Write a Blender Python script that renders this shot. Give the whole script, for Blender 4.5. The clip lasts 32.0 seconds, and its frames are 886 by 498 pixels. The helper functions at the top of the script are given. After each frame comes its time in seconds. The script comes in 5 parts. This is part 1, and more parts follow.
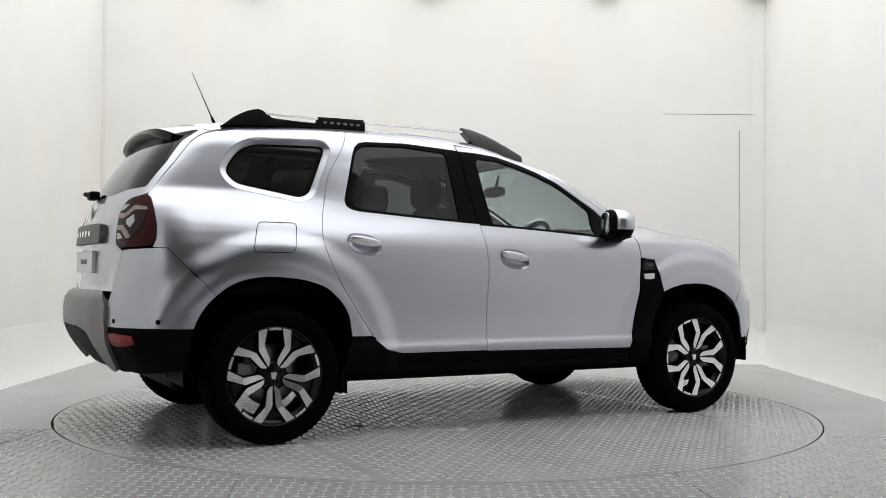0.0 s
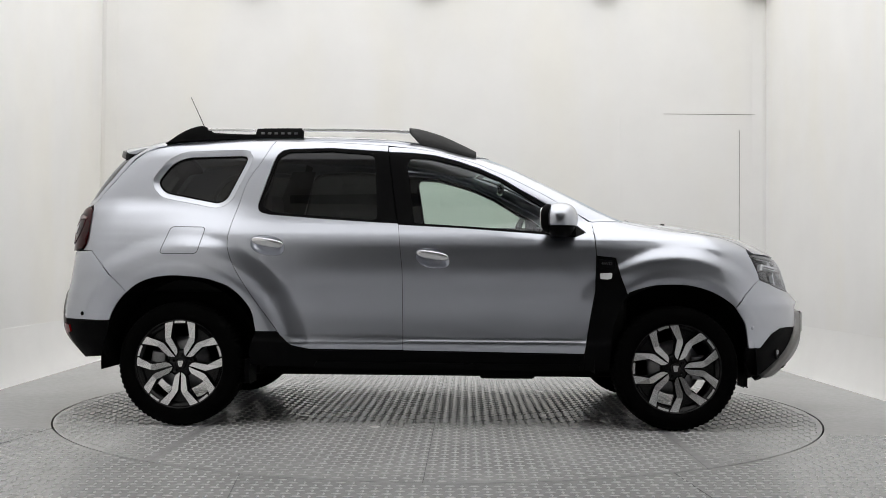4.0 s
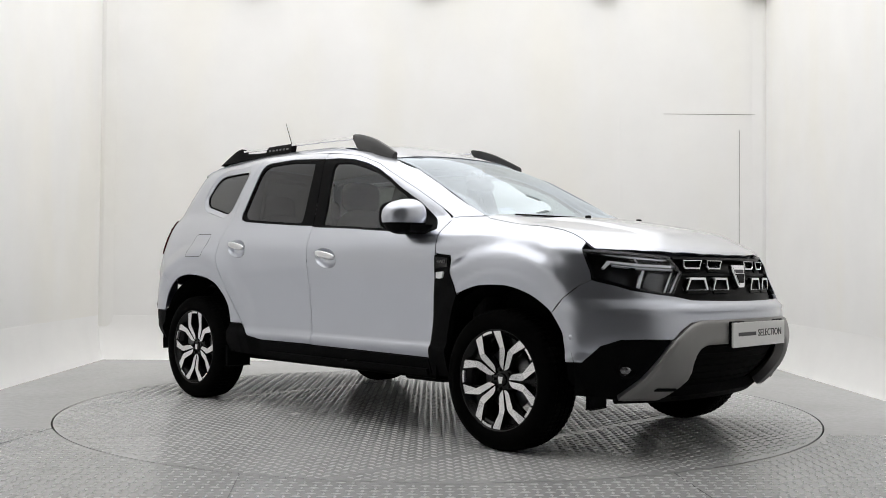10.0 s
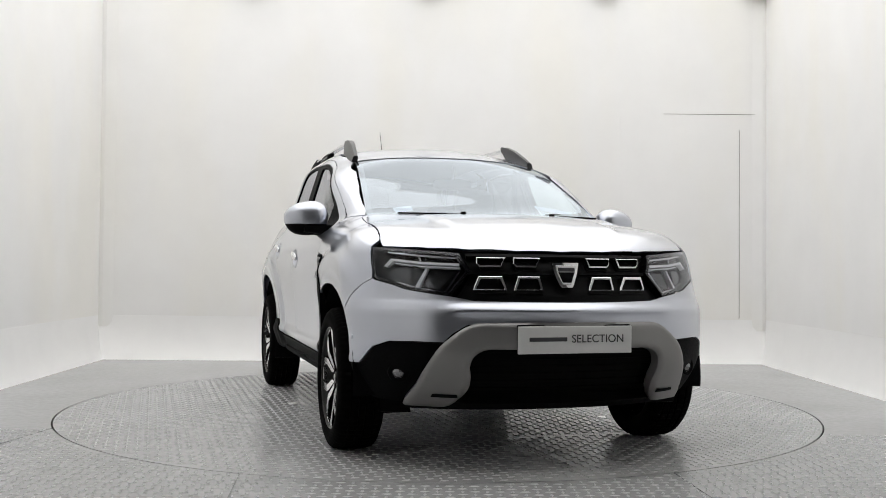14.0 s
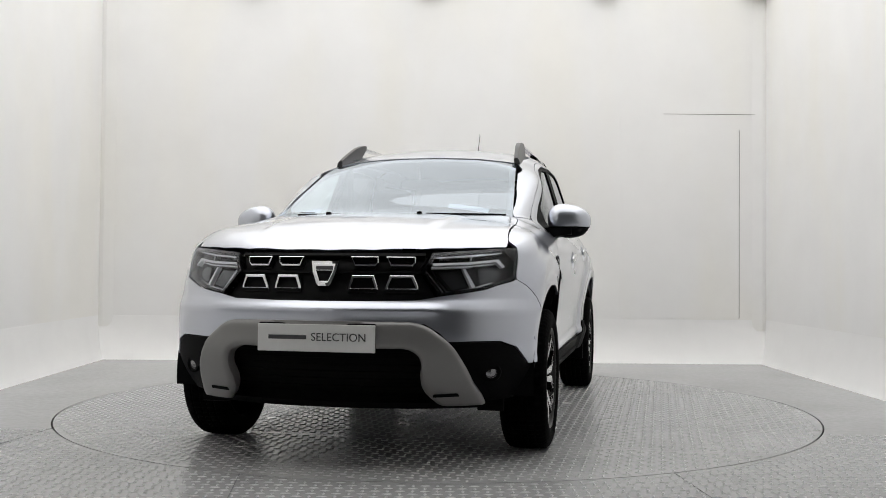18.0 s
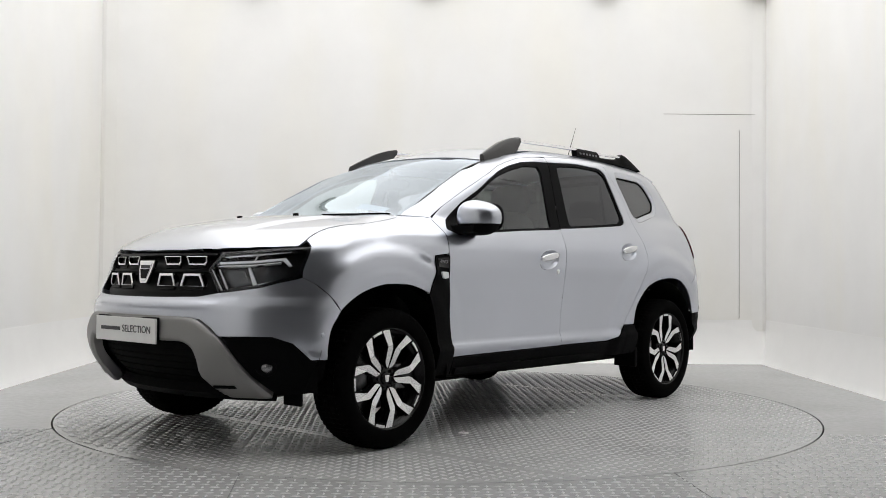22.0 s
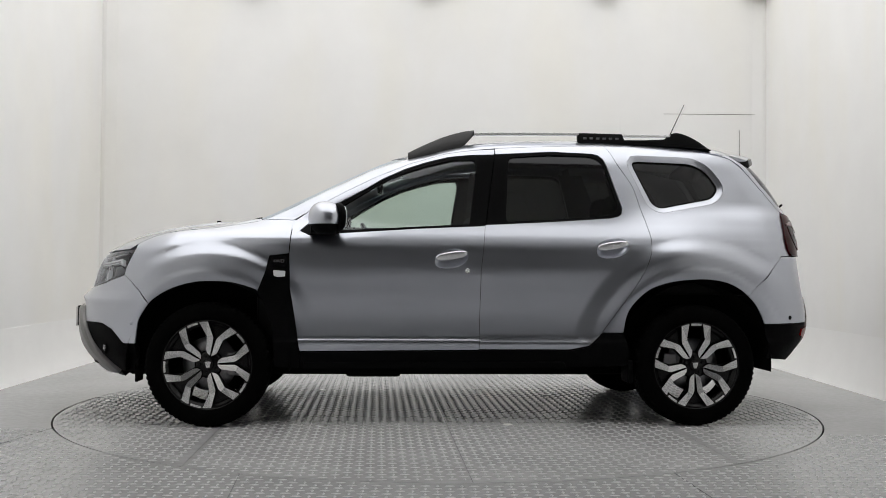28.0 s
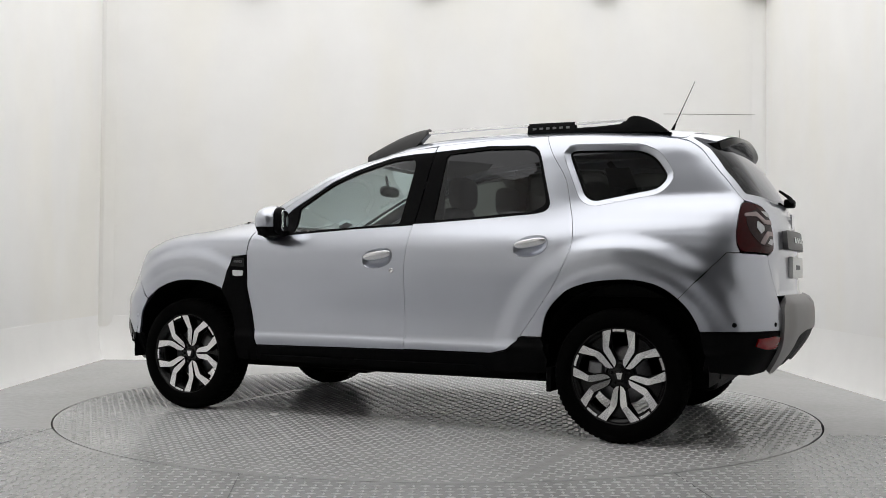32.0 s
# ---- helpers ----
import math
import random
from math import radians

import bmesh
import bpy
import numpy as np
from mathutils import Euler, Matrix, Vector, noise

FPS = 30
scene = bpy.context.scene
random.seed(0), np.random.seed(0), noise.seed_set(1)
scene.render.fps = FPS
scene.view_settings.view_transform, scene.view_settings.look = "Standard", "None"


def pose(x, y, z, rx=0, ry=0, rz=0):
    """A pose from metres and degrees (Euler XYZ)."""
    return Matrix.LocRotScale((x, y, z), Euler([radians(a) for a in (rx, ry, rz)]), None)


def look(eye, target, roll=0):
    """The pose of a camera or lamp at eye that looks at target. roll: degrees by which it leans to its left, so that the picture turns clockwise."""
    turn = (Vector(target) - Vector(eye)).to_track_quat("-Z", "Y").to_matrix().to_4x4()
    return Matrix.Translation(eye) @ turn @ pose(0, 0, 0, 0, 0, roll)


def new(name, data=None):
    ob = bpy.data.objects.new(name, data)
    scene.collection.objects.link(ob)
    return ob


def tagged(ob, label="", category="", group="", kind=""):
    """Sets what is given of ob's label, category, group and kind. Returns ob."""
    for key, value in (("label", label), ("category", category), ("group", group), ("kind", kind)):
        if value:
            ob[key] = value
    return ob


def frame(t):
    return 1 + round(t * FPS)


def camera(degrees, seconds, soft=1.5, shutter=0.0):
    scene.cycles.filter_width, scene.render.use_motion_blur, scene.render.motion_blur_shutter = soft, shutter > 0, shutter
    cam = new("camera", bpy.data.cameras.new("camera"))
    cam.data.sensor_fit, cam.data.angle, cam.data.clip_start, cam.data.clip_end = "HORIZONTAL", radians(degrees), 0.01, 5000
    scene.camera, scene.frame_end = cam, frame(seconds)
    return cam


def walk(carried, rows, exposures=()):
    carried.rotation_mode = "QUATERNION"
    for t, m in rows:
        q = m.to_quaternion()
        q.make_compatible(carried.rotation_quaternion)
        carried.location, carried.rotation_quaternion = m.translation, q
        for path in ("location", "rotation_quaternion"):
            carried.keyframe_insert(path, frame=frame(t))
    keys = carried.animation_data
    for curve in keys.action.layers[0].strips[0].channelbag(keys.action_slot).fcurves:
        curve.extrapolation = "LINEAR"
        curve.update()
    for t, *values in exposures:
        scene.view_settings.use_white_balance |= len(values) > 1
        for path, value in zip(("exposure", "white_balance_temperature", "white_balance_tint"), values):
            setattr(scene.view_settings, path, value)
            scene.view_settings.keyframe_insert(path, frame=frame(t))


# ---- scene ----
# camera: on a tripod, at rest
cam = camera(48.6, 32.0, soft=0.9)
_f = Vector((math.sin(radians(0.200)) * math.cos(radians(1.336)), math.cos(radians(0.200)) * math.cos(radians(1.336)), math.sin(radians(1.336))))
EYE = Vector((0.0, -6.194, 0.842))
STAND = look(EYE, EYE + _f, 0.453)
# the camera's own exposure drifts a little as the car turns
EXPOSE = [(0, 0.13), (1, 0.13), (3, 0.05), (6, -0.02), (7, 0.0), (9, 0.15), (12, 0.18), (13, 0.17), (17, 0.03), (18, 0.05), (20, 0.10), (22, 0.16), (24, 0.18), (25.4, 0.15), (28, -0.06), (30, -0.09), (31, -0.12), (32, 0.03)]
BASE_STOPS = 0.15
walk(cam, [(0, STAND), (32, STAND)], [(t, BASE_STOPS + e) for t, e in EXPOSE])

# heading of the turntable and of the car on it, in degrees, every two seconds
HEADING = [27.98, 13.11, -1.53, -15.79, -30.04, -44.67, -59.23, -73.76, -88.28, -102.71, -117.12, -131.59, -146.18, -161.24, -176.40, -191.11, -205.31]
CAR_OFFSET = Vector((-0.041, -0.036, 0.0))

# light: a diffuse lit ceiling over the booth, a dim hall behind the camera
world = bpy.data.worlds.new("booth_air")
scene.world = world
world.use_nodes = True
world.node_tree.nodes["Background"].inputs["Color"].default_value = (0.75, 0.8, 0.9, 1)
world.node_tree.nodes["Background"].inputs["Strength"].default_value = 0.05


# ---- materials ----
def material(name, color, rough=0.5, metal=0.0, coat=0.0, grain=0.0, grain_scale=40.0, bump=0.0, bump_scale=200.0,
             stain=0.0, stain_scale=1.5, spec=0.5, emit=None, emit_strength=0.0):
    """A principled material with tone variation at two scales and a fine bump."""
    m = bpy.data.materials.new(name)
    m.use_nodes = True
    nt = m.node_tree
    b = nt.nodes["Principled BSDF"]
    b.inputs["Base Color"].default_value = (*color, 1)
    b.inputs["Roughness"].default_value = rough
    b.inputs["Metallic"].default_value = metal
    b.inputs["Coat Weight"].default_value = coat
    b.inputs["Coat Roughness"].default_value = 0.03
    b.inputs["Specular IOR Level"].default_value = spec
    if emit:
        b.inputs["Emission Color"].default_value = (*emit, 1)
        b.inputs["Emission Strength"].default_value = emit_strength
    co = nt.nodes.new("ShaderNodeTexCoord")
    last = None
    for amount, scale in ((grain, grain_scale), (stain, stain_scale)):
        if amount <= 0:
            continue
        n = nt.nodes.new("ShaderNodeTexNoise")
        n.inputs["Scale"].default_value = scale
        n.inputs["Detail"].default_value = 5
        nt.links.new(co.outputs["Object"], n.inputs["Vector"])
        r = nt.nodes.new("ShaderNodeMapRange")
        r.inputs["From Min"].default_value, r.inputs["From Max"].default_value = 0.3, 0.7
        r.inputs["To Min"].default_value, r.inputs["To Max"].default_value = 1 - amount, 1 + amount
        nt.links.new(n.outputs["Fac"], r.inputs["Value"])
        mx = nt.nodes.new("ShaderNodeMix")
        mx.data_type, mx.blend_type = "RGBA", "MULTIPLY"
        mx.inputs["Factor"].default_value = 1
        if last is None:
            mx.inputs["A"].default_value = (*color, 1)
        else:
            nt.links.new(last, mx.inputs["A"])
        nt.links.new(r.outputs["Result"], mx.inputs["B"])
        last = mx.outputs["Result"]
    if last is not None:
        nt.links.new(last, b.inputs["Base Color"])
    if bump > 0:
        n = nt.nodes.new("ShaderNodeTexNoise")
        n.inputs["Scale"].default_value = bump_scale
        n.inputs["Detail"].default_value = 3
        nt.links.new(co.outputs["Object"], n.inputs["Vector"])
        u = nt.nodes.new("ShaderNodeBump")
        u.inputs["Strength"].default_value = bump
        u.inputs["Distance"].default_value = 0.002
        nt.links.new(n.outputs["Fac"], u.inputs["Height"])
        nt.links.new(u.outputs["Normal"], b.inputs["Normal"])
    return m


def glass(name, tint, clear, gloss=0.06, sheen=(0.95, 0.96, 1.0)):
    """A thin pane: part clear, part tinted, with a mirror-like gloss by the viewing angle."""
    m = bpy.data.materials.new(name)
    m.use_nodes = True
    nt = m.node_tree
    nt.nodes.remove(nt.nodes["Principled BSDF"])
    out = nt.nodes["Material Output"]
    tr = nt.nodes.new("ShaderNodeBsdfTransparent")
    tr.inputs["Color"].default_value = (*[c * clear for c in tint], 1)
    gl = nt.nodes.new("ShaderNodeBsdfGlossy")
    gl.inputs["Roughness"].default_value = 0.01
    gl.inputs["Color"].default_value = (*sheen, 1)
    fr = nt.nodes.new("ShaderNodeLayerWeight")
    fr.inputs["Blend"].default_value = 0.5
    pw = nt.nodes.new("ShaderNodeMath")
    pw.operation, pw.inputs[1].default_value = "POWER", 4.0
    nt.links.new(fr.outputs["Facing"], pw.inputs[0])
    ad = nt.nodes.new("ShaderNodeMath")
    ad.operation = "MULTIPLY_ADD"
    ad.inputs[1].default_value, ad.inputs[2].default_value = 0.9, gloss
    nt.links.new(pw.outputs[0], ad.inputs[0])
    mix = nt.nodes.new("ShaderNodeMixShader")
    nt.links.new(ad.outputs[0], mix.inputs[0])
    nt.links.new(tr.outputs[0], mix.inputs[1])
    nt.links.new(gl.outputs[0], mix.inputs[2])
    nt.links.new(mix.outputs[0], out.inputs["Surface"])
    return m


PAINT = material("silver_paint", (0.512, 0.534, 0.596), rough=0.285, metal=1.0, coat=1.0, grain=0.05, grain_scale=900, stain=0.015, stain_scale=4)
BLACK_PLASTIC = material("black_plastic", (0.0032, 0.0032, 0.0036), rough=0.6, grain=0.2, grain_scale=60, bump=0.25, bump_scale=700, spec=0.05)
GLOSS_BLACK = material("gloss_black", (0.005, 0.005, 0.006), rough=0.18, grain=0.1, spec=0.3)
SATIN_GREY = material("satin_grey", (0.255, 0.25, 0.247), rough=0.42, metal=0.5, grain=0.05, grain_scale=300, stain=0.04, stain_scale=6)
RUBBER = material("rubber", (0.002, 0.002, 0.002), rough=0.8, grain=0.25, grain_scale=50, bump=0.3, bump_scale=400, stain=0.2, stain_scale=9, spec=0.03)
SEAL = material("seal_black", (0.004, 0.004, 0.004), rough=0.8, grain=0.1, spec=0.05)
CHROME = material("chrome", (0.85, 0.86, 0.88), rough=0.05, metal=1.0, grain=0.03)
MACHINED = material("machined_alloy", (0.78, 0.78, 0.79), rough=0.24, metal=1.0, grain=0.05, grain_scale=500)
WHEEL_BLACK = material("wheel_black", (0.005, 0.005, 0.0055), rough=0.25, spec=0.25, grain=0.1)
STEEL = material("brake_steel", (0.22, 0.22, 0.23), rough=0.4, metal=1.0, grain=0.15, grain_scale=120)
CABIN = material("cabin_plastic", (0.014, 0.014, 0.015), rough=0.65, spec=0.2, grain=0.15, bump=0.2, bump_scale=500)
SEAT_CLOTH = material("seat_cloth", (0.016, 0.016, 0.018), spec=0.1, rough=0.95, grain=0.3, grain_scale=350, bump=0.5, bump_scale=900, stain=0.1)
HEADLINER = material("headliner_cloth", (0.42, 0.42, 0.41), rough=0.95, grain=0.06, grain_scale=400)
LAMP_LENS_RED = material("red_lens", (0.034, 0.0008, 0.0016), rough=0.10, coat=0.05, spec=0.15, grain=0.15, grain_scale=30)
LAMP_DARK = material("lamp_bezel", (0.006, 0.006, 0.007), rough=0.3, spec=0.2, grain=0.1)
LAMP_WHITE = material("light_guide", (0.80, 0.82, 0.84), rough=0.15, coat=0.8, grain=0.03)
LAMP_GREY = material("lamp_reflector", (0.45, 0.46, 0.48), rough=0.12, metal=1.0, grain=0.1, grain_scale=60)
LAMP_INNER = material("tail_reflector", (0.026, 0.014, 0.015), rough=0.15, metal=0.0, spec=0.2, grain=0.2, grain_scale=40)
PROJECTOR = material("projector_glass", (0.10, 0.105, 0.11), rough=0.08, metal=0.7, grain=0.1)
LAMP_SMOKE = material("smoked_lens", (0.30, 0.23, 0.23), rough=0.15, coat=0.4, grain=0.1, grain_scale=30)
PLATE_WHITE = material("plate_white", (0.74, 0.74, 0.73), rough=0.35, grain=0.02, stain=0.02)
FOG_GLASS = material("fog_lamp_glass", (0.25, 0.25, 0.26), rough=0.06, metal=0.8, grain=0.3, grain_scale=120)
MIRROR = material("mirror_silver", (0.85, 0.86, 0.87), rough=0.02, metal=1.0, grain=0.01)
INK = material("printed_ink", (0.05, 0.05, 0.055), rough=0.5, grain=0.05)
GLASS_CLEAR = glass("clear_glass", (0.80, 0.90, 0.84), 0.90, 0.06)
GLASS_SCREEN = glass("screen_glass", (0.82, 0.90, 0.96), 0.85, 0.25, (0.86, 0.93, 1.0))
GLASS_DARK = glass("privacy_glass", (0.80, 0.84, 0.82), 0.13, 0.034)
GLASS_LENS = glass("lens_glass", (0.97, 0.98, 1.0), 0.95, 0.03)
GRILLE_BLACK = material("grille_black", (0.004, 0.004, 0.0045), rough=0.4, spec=0.08, grain=0.1)
LIFT_STEEL = material("bright_steel_plug", (0.75, 0.75, 0.74), rough=0.35, metal=0.6, grain=0.1)
STICKER = material("sticker_paper", (0.66, 0.72, 0.76), rough=0.5, grain=0.03)


# ---- helpers for meshes ----
def mesh_from(name, verts, faces, mat, smooth=True, loop_normals=None):
    me = bpy.data.meshes.new(name)
    me.from_pydata([tuple(map(float, v)) for v in verts], [], [tuple(map(int, f)) for f in faces])
    me.materials.append(mat)
    me.polygons.foreach_set("use_smooth", [smooth] * len(me.polygons))
    me.update()
    if loop_normals is not None:
        me.normals_split_custom_set([tuple(map(float, n)) for n in loop_normals])
    return me


def attach(name, me, parent=None, label=""):
    ob = new(name, me)
    ob.parent = parent
    if label:
        ob["label"] = label
    return ob


def part(name, bm, mat, parent, label="", smooth=False, sharp=40):
    """Links a bmesh as one mesh object under its thing or part."""
    me = bpy.data.meshes.new(name)
    bm.normal_update()
    bm.to_mesh(me)
    bm.free()
    me.materials.append(mat)
    if smooth:
        me.polygons.foreach_set("use_smooth", [True] * len(me.polygons))
        me.set_sharp_from_angle(angle=radians(sharp))
    return attach(name, me, parent, label)


def box(bm, x0, x1, y0, y1, z0, z1, bevel=0.0, seg=2, m=None):
    """Adds a box with rounded edges to bm."""
    r = bmesh.ops.create_cube(bm, size=1)
    vs = r["verts"]
    for v in vs:
        v.co = Vector(((x0 + x1) / 2 + v.co.x * (x1 - x0), (y0 + y1) / 2 + v.co.y * (y1 - y0), (z0 + z1) / 2 + v.co.z * (z1 - z0)))
    if m is not None:
        bmesh.ops.transform(bm, matrix=m, verts=vs)
    if bevel > 0:
        es = list({e for v in vs for e in v.link_edges})
        bmesh.ops.bevel(bm, geom=es, offset=bevel, segments=seg, profile=0.5, affect="EDGES")
    return bm


def boxed(*a, **k):
    return box(bmesh.new(), *a, **k)


def lathe(profile, steps, axis="y", wave=None):
    """Verts and faces of a profile of (radius, along) turned round an axis."""
    vs, fs = [], []
    n = len(profile)
    for i in range(steps):
        a = 2 * math.pi * i / steps
        for j, (r, y) in enumerate(profile):
            rr = r + (wave(i, j) if wave else 0)
            c, s = rr * math.cos(a), rr * math.sin(a)
            vs.append((c, y, s) if axis == "y" else (c, s, y))
    for i in range(steps):
        k = (i + 1) % steps
        for j in range(n - 1):
            fs.append((i * n + j, i * n + j + 1, k * n + j + 1, k * n + j))
    return vs, fs


def tube(points, radius, sides=8):
    """Verts and faces of a round bar along points; radius a number or one for each point."""
    pts = [Vector(p) for p in points]
    vs, fs = [], []
    for i, p in enumerate(pts):
        d = (pts[min(i + 1, len(pts) - 1)] - pts[max(i - 1, 0)]).normalized()
        u = d.orthogonal().normalized() if i == 0 else (u - d * u.dot(d)).normalized()
        w = d.cross(u)
        r = radius[i] if isinstance(radius, (list, tuple)) else radius
        for k in range(sides):
            a = 2 * math.pi * k / sides
            vs.append(p + u * math.cos(a) * r + w * math.sin(a) * r)
    for i in range(len(pts) - 1):
        for k in range(sides):
            q = (k + 1) % sides
            fs.append((i * sides + k, i * sides + q, (i + 1) * sides + q, (i + 1) * sides + k))
    fs.append(tuple(range(sides - 1, -1, -1)))
    fs.append(tuple((len(pts) - 1) * sides + k for k in range(sides)))
    return vs, fs


def prism(outline, lo, hi, bevel=0.0, axis="y"):
    """A bmesh: an outline of (a, b) in the plane across axis, from lo to hi along it."""
    bm = bmesh.new()
    put = {"y": lambda a, b, c: (a, c, b), "x": lambda a, b, c: (c, a, b), "z": lambda a, b, c: (a, b, c)}[axis]
    v0 = [bm.verts.new(put(a, b, lo)) for a, b in outline]
    v1 = [bm.verts.new(put(a, b, hi)) for a, b in outline]
    n = len(outline)
    caps = [bm.faces.new(v0[::-1]), bm.faces.new(v1)]
    for i in range(n):
        bm.faces.new((v0[i], v0[(i + 1) % n], v1[(i + 1) % n], v1[i]))
    bmesh.ops.recalc_face_normals(bm, faces=bm.faces[:])
    if bevel > 0:
        es = [e for f in caps for e in f.edges]
        bmesh.ops.bevel(bm, geom=es, offset=bevel, segments=2, profile=0.5, affect="EDGES")
    return bm


# ---- the booth ----
WALL_WHITE = material("white_wall", (0.915, 0.911, 0.902), rough=0.6, grain=0.012, grain_scale=3, stain=0.02, stain_scale=0.8, bump=0.05, bump_scale=60)
FOOT_WHITE = material("fresh_white", (0.945, 0.941, 0.931), rough=0.45, grain=0.01, grain_scale=6, stain=0.015, stain_scale=2)
FLOOR_GREY = material("grey_floor_paint", (0.36, 0.36, 0.365), rough=0.23, grain=0.07, grain_scale=25, stain=0.08, stain_scale=1.3, bump=0.08, bump_scale=90)
PLATE_GREY = material("grey_plate_paint", (0.40, 0.40, 0.405), rough=0.20, grain=0.08, grain_scale=18, stain=0.12, stain_scale=1.7, bump=0.06, bump_scale=90)
TREAD_GREY = material("worn_tread", (0.50, 0.50, 0.505), rough=0.26, grain=0.12, grain_scale=14, stain=0.08, stain_scale=1.1)
HALL_DARK = material("dim_hall", (0.17, 0.17, 0.173), rough=0.8, grain=0.1, stain=0.1)
LIT_PANEL = material("lit_diffuser", (0.35, 0.35, 0.35), rough=0.6, emit=(1.0, 0.99, 0.975), emit_strength=1.50)
# glow for an added cove out of view, not a lamp of the booth
COVE_GLOW = material("added_cove_glow", (0.45, 0.45, 0.445), rough=0.6, emit=(1.0, 0.99, 0.975), emit_strength=0.95)


def yellowed(m):
    """Lets broad upright fields of a wall's paint turn a little yellow."""
    nt = m.node_tree
    b = nt.nodes["Principled BSDF"]
    was = b.inputs["Base Color"].links[0].from_socket
    co, mp, n = nt.nodes.new("ShaderNodeTexCoord"), nt.nodes.new("ShaderNodeMapping"), nt.nodes.new("ShaderNodeTexNoise")
    mp.inputs["Scale"].default_value = (1.0, 1.0, 0.3)
    n.inputs["Scale"].default_value, n.inputs["Detail"].default_value = 1.3, 3
    r = nt.nodes.new("ShaderNodeMapRange")
    r.inputs["From Min"].default_value, r.inputs["From Max"].default_value = 0.44, 0.66
    mx = nt.nodes.new("ShaderNodeMix")
    mx.data_type, mx.blend_type = "RGBA", "MULTIPLY"
    mx.inputs["B"].default_value = (1.0, 0.99, 0.955, 1)
    nt.links.new(co.outputs["Object"], mp.inputs["Vector"])
    nt.links.new(mp.outputs["Vector"], n.inputs["Vector"])
    nt.links.new(n.outputs["Fac"], r.inputs["Value"])
    nt.links.new(r.outputs["Result"], mx.inputs["Factor"])
    nt.links.new(was, mx.inputs["A"])
    nt.links.new(mx.outputs["Result"], b.inputs["Base Color"])


yellowed(WALL_WHITE)
HAIRLINE = material("hairline_gap", (0.22, 0.20, 0.18), rough=0.8, grain=0.3, grain_scale=8)
HX, BACK, FRONT, CEIL = 3.14, 3.15, -8.2, 4.6
R_TABLE = 2.26


def setting(name, bm, mat, label, category, smooth=False):
    return tagged(part(name, bm, mat, None, smooth=smooth), label, category, kind="structure")


def build_booth():
    # floor with a round opening for the turntable
    vs, fs = [], []
    n = 180
    for i in range(n):
        a = 2 * math.pi * i / n
        c, s = math.cos(a), math.sin(a)
        k = min(abs(4.0 / c) if abs(c) > 1e-6 else 99, abs((9.2 if s < 0 else 4.0) / s) if abs(s) > 1e-6 else 99)
        for r, z in ((R_TABLE + 0.004, -0.15), (R_TABLE + 0.004, 0.0), (R_TABLE + 0.6, 0.0)):
            vs.append((c * r, s * r, z))
        vs.append((c * k, s * k, 0.0))
    for i in range(n):
        q = (i + 1) % n
        for j in range(3):
            fs.append((i * 4 + j, i * 4 + j + 1, q * 4 + j + 1, q * 4 + j))
    floor = attach("floor", mesh_from("floor", vs, fs, FLOOR_GREY, smooth=False))
    tagged(floor, "grey painted steel floor round the turntable", "floor", kind="structure")
    setting("pit", boxed(-2.6, 2.6, -2.6, 2.6, -0.25, -0.155), SEAL, "dark pit under the turntable", "floor")
    setting("wall_north", boxed(-HX - 0.4, HX + 0.4, BACK, BACK + 0.15, -0.1, CEIL), WALL_WHITE, "white painted back wall of the booth", "wall")
    setting("wall_west", prism([(-3.236, BACK), (-2.924, -4.9), (-3.15, -4.9), (-3.46, BACK)], -0.1, CEIL, axis="z"), WALL_WHITE, "white painted side wall of the booth", "wall")
    setting("wall_east", prism([(3.110, BACK), (3.039, -4.9), (3.29, -4.9), (3.34, BACK)], -0.1, CEIL, axis="z"), WALL_WHITE, "white painted side wall of the booth", "wall")
    setting("ceiling", boxed(-HX - 0.4, HX + 0.4, -4.9, BACK + 0.15, CEIL, CEIL + 0.12), WALL_WHITE, "white ceiling of the booth", "ceiling")
    # foot of the walls, curving out on to the floor
    for name, (ax, ay), (bx, by), (nx, ny), reach in (("trim_north", (-3.24, BACK), (3.115, BACK), (0, -1), 0.162), ("trim_west", (-2.924, -4.9), (-3.236, BACK), (1, 0), 0.098), ("trim_east", (3.110, BACK), (3.039, -4.9), (-1, 0), 0.094)):
        bm = bmesh.new()
        line = [(-0.03, 0.43), (0.001, 0.405)] + [(reach * (1 - math.cos(t * 1.15)) / (1 - math.cos(1.15)), 0.40 * (1 - math.sin(t * 1.15) / math.sin(1.15))) for t in np.linspace(0.12, 1, 9)] + [(-0.03, 0.0)]
        rows = [[bm.verts.new((x + nx * d, y + ny * d, z)) for d, z in line] for x, y in ((ax, ay), (bx, by))]
        for k in range(len(line)):
            q = (k + 1) % len(line)
            bm.faces.new((rows[0][k], rows[0][q], rows[1][q], rows[1][k]))
        bmesh.ops.recalc_face_normals(bm, faces=bm.faces[:])
        setting(name, bm, FOOT_WHITE, "clean white curved foot of the booth wall", "trim", smooth=True)
    # corner strips
    for x, d in ((-3.096, 1), (2.975, -1)):
        setting("trim_corner", prism([(x, BACK - 0.001), (x - 0.10 * d, BACK - 0.014), (x - 0.16 * d, BACK - 0.001)], 0.30, CEIL, axis="z"), WALL_WHITE, "white strip in the corner of the booth", "trim")
    # hatch in the back wall, its gaps showing at the top and one side
    hatch = tagged(new("door_1"), "flush white hatch in the back wall with hairline gaps", "door", kind="structure")
    part("panel", boxed(1.72, 2.851, BACK - 0.004, BACK + 0.01, 0.42, 2.364), WALL_WHITE, hatch)
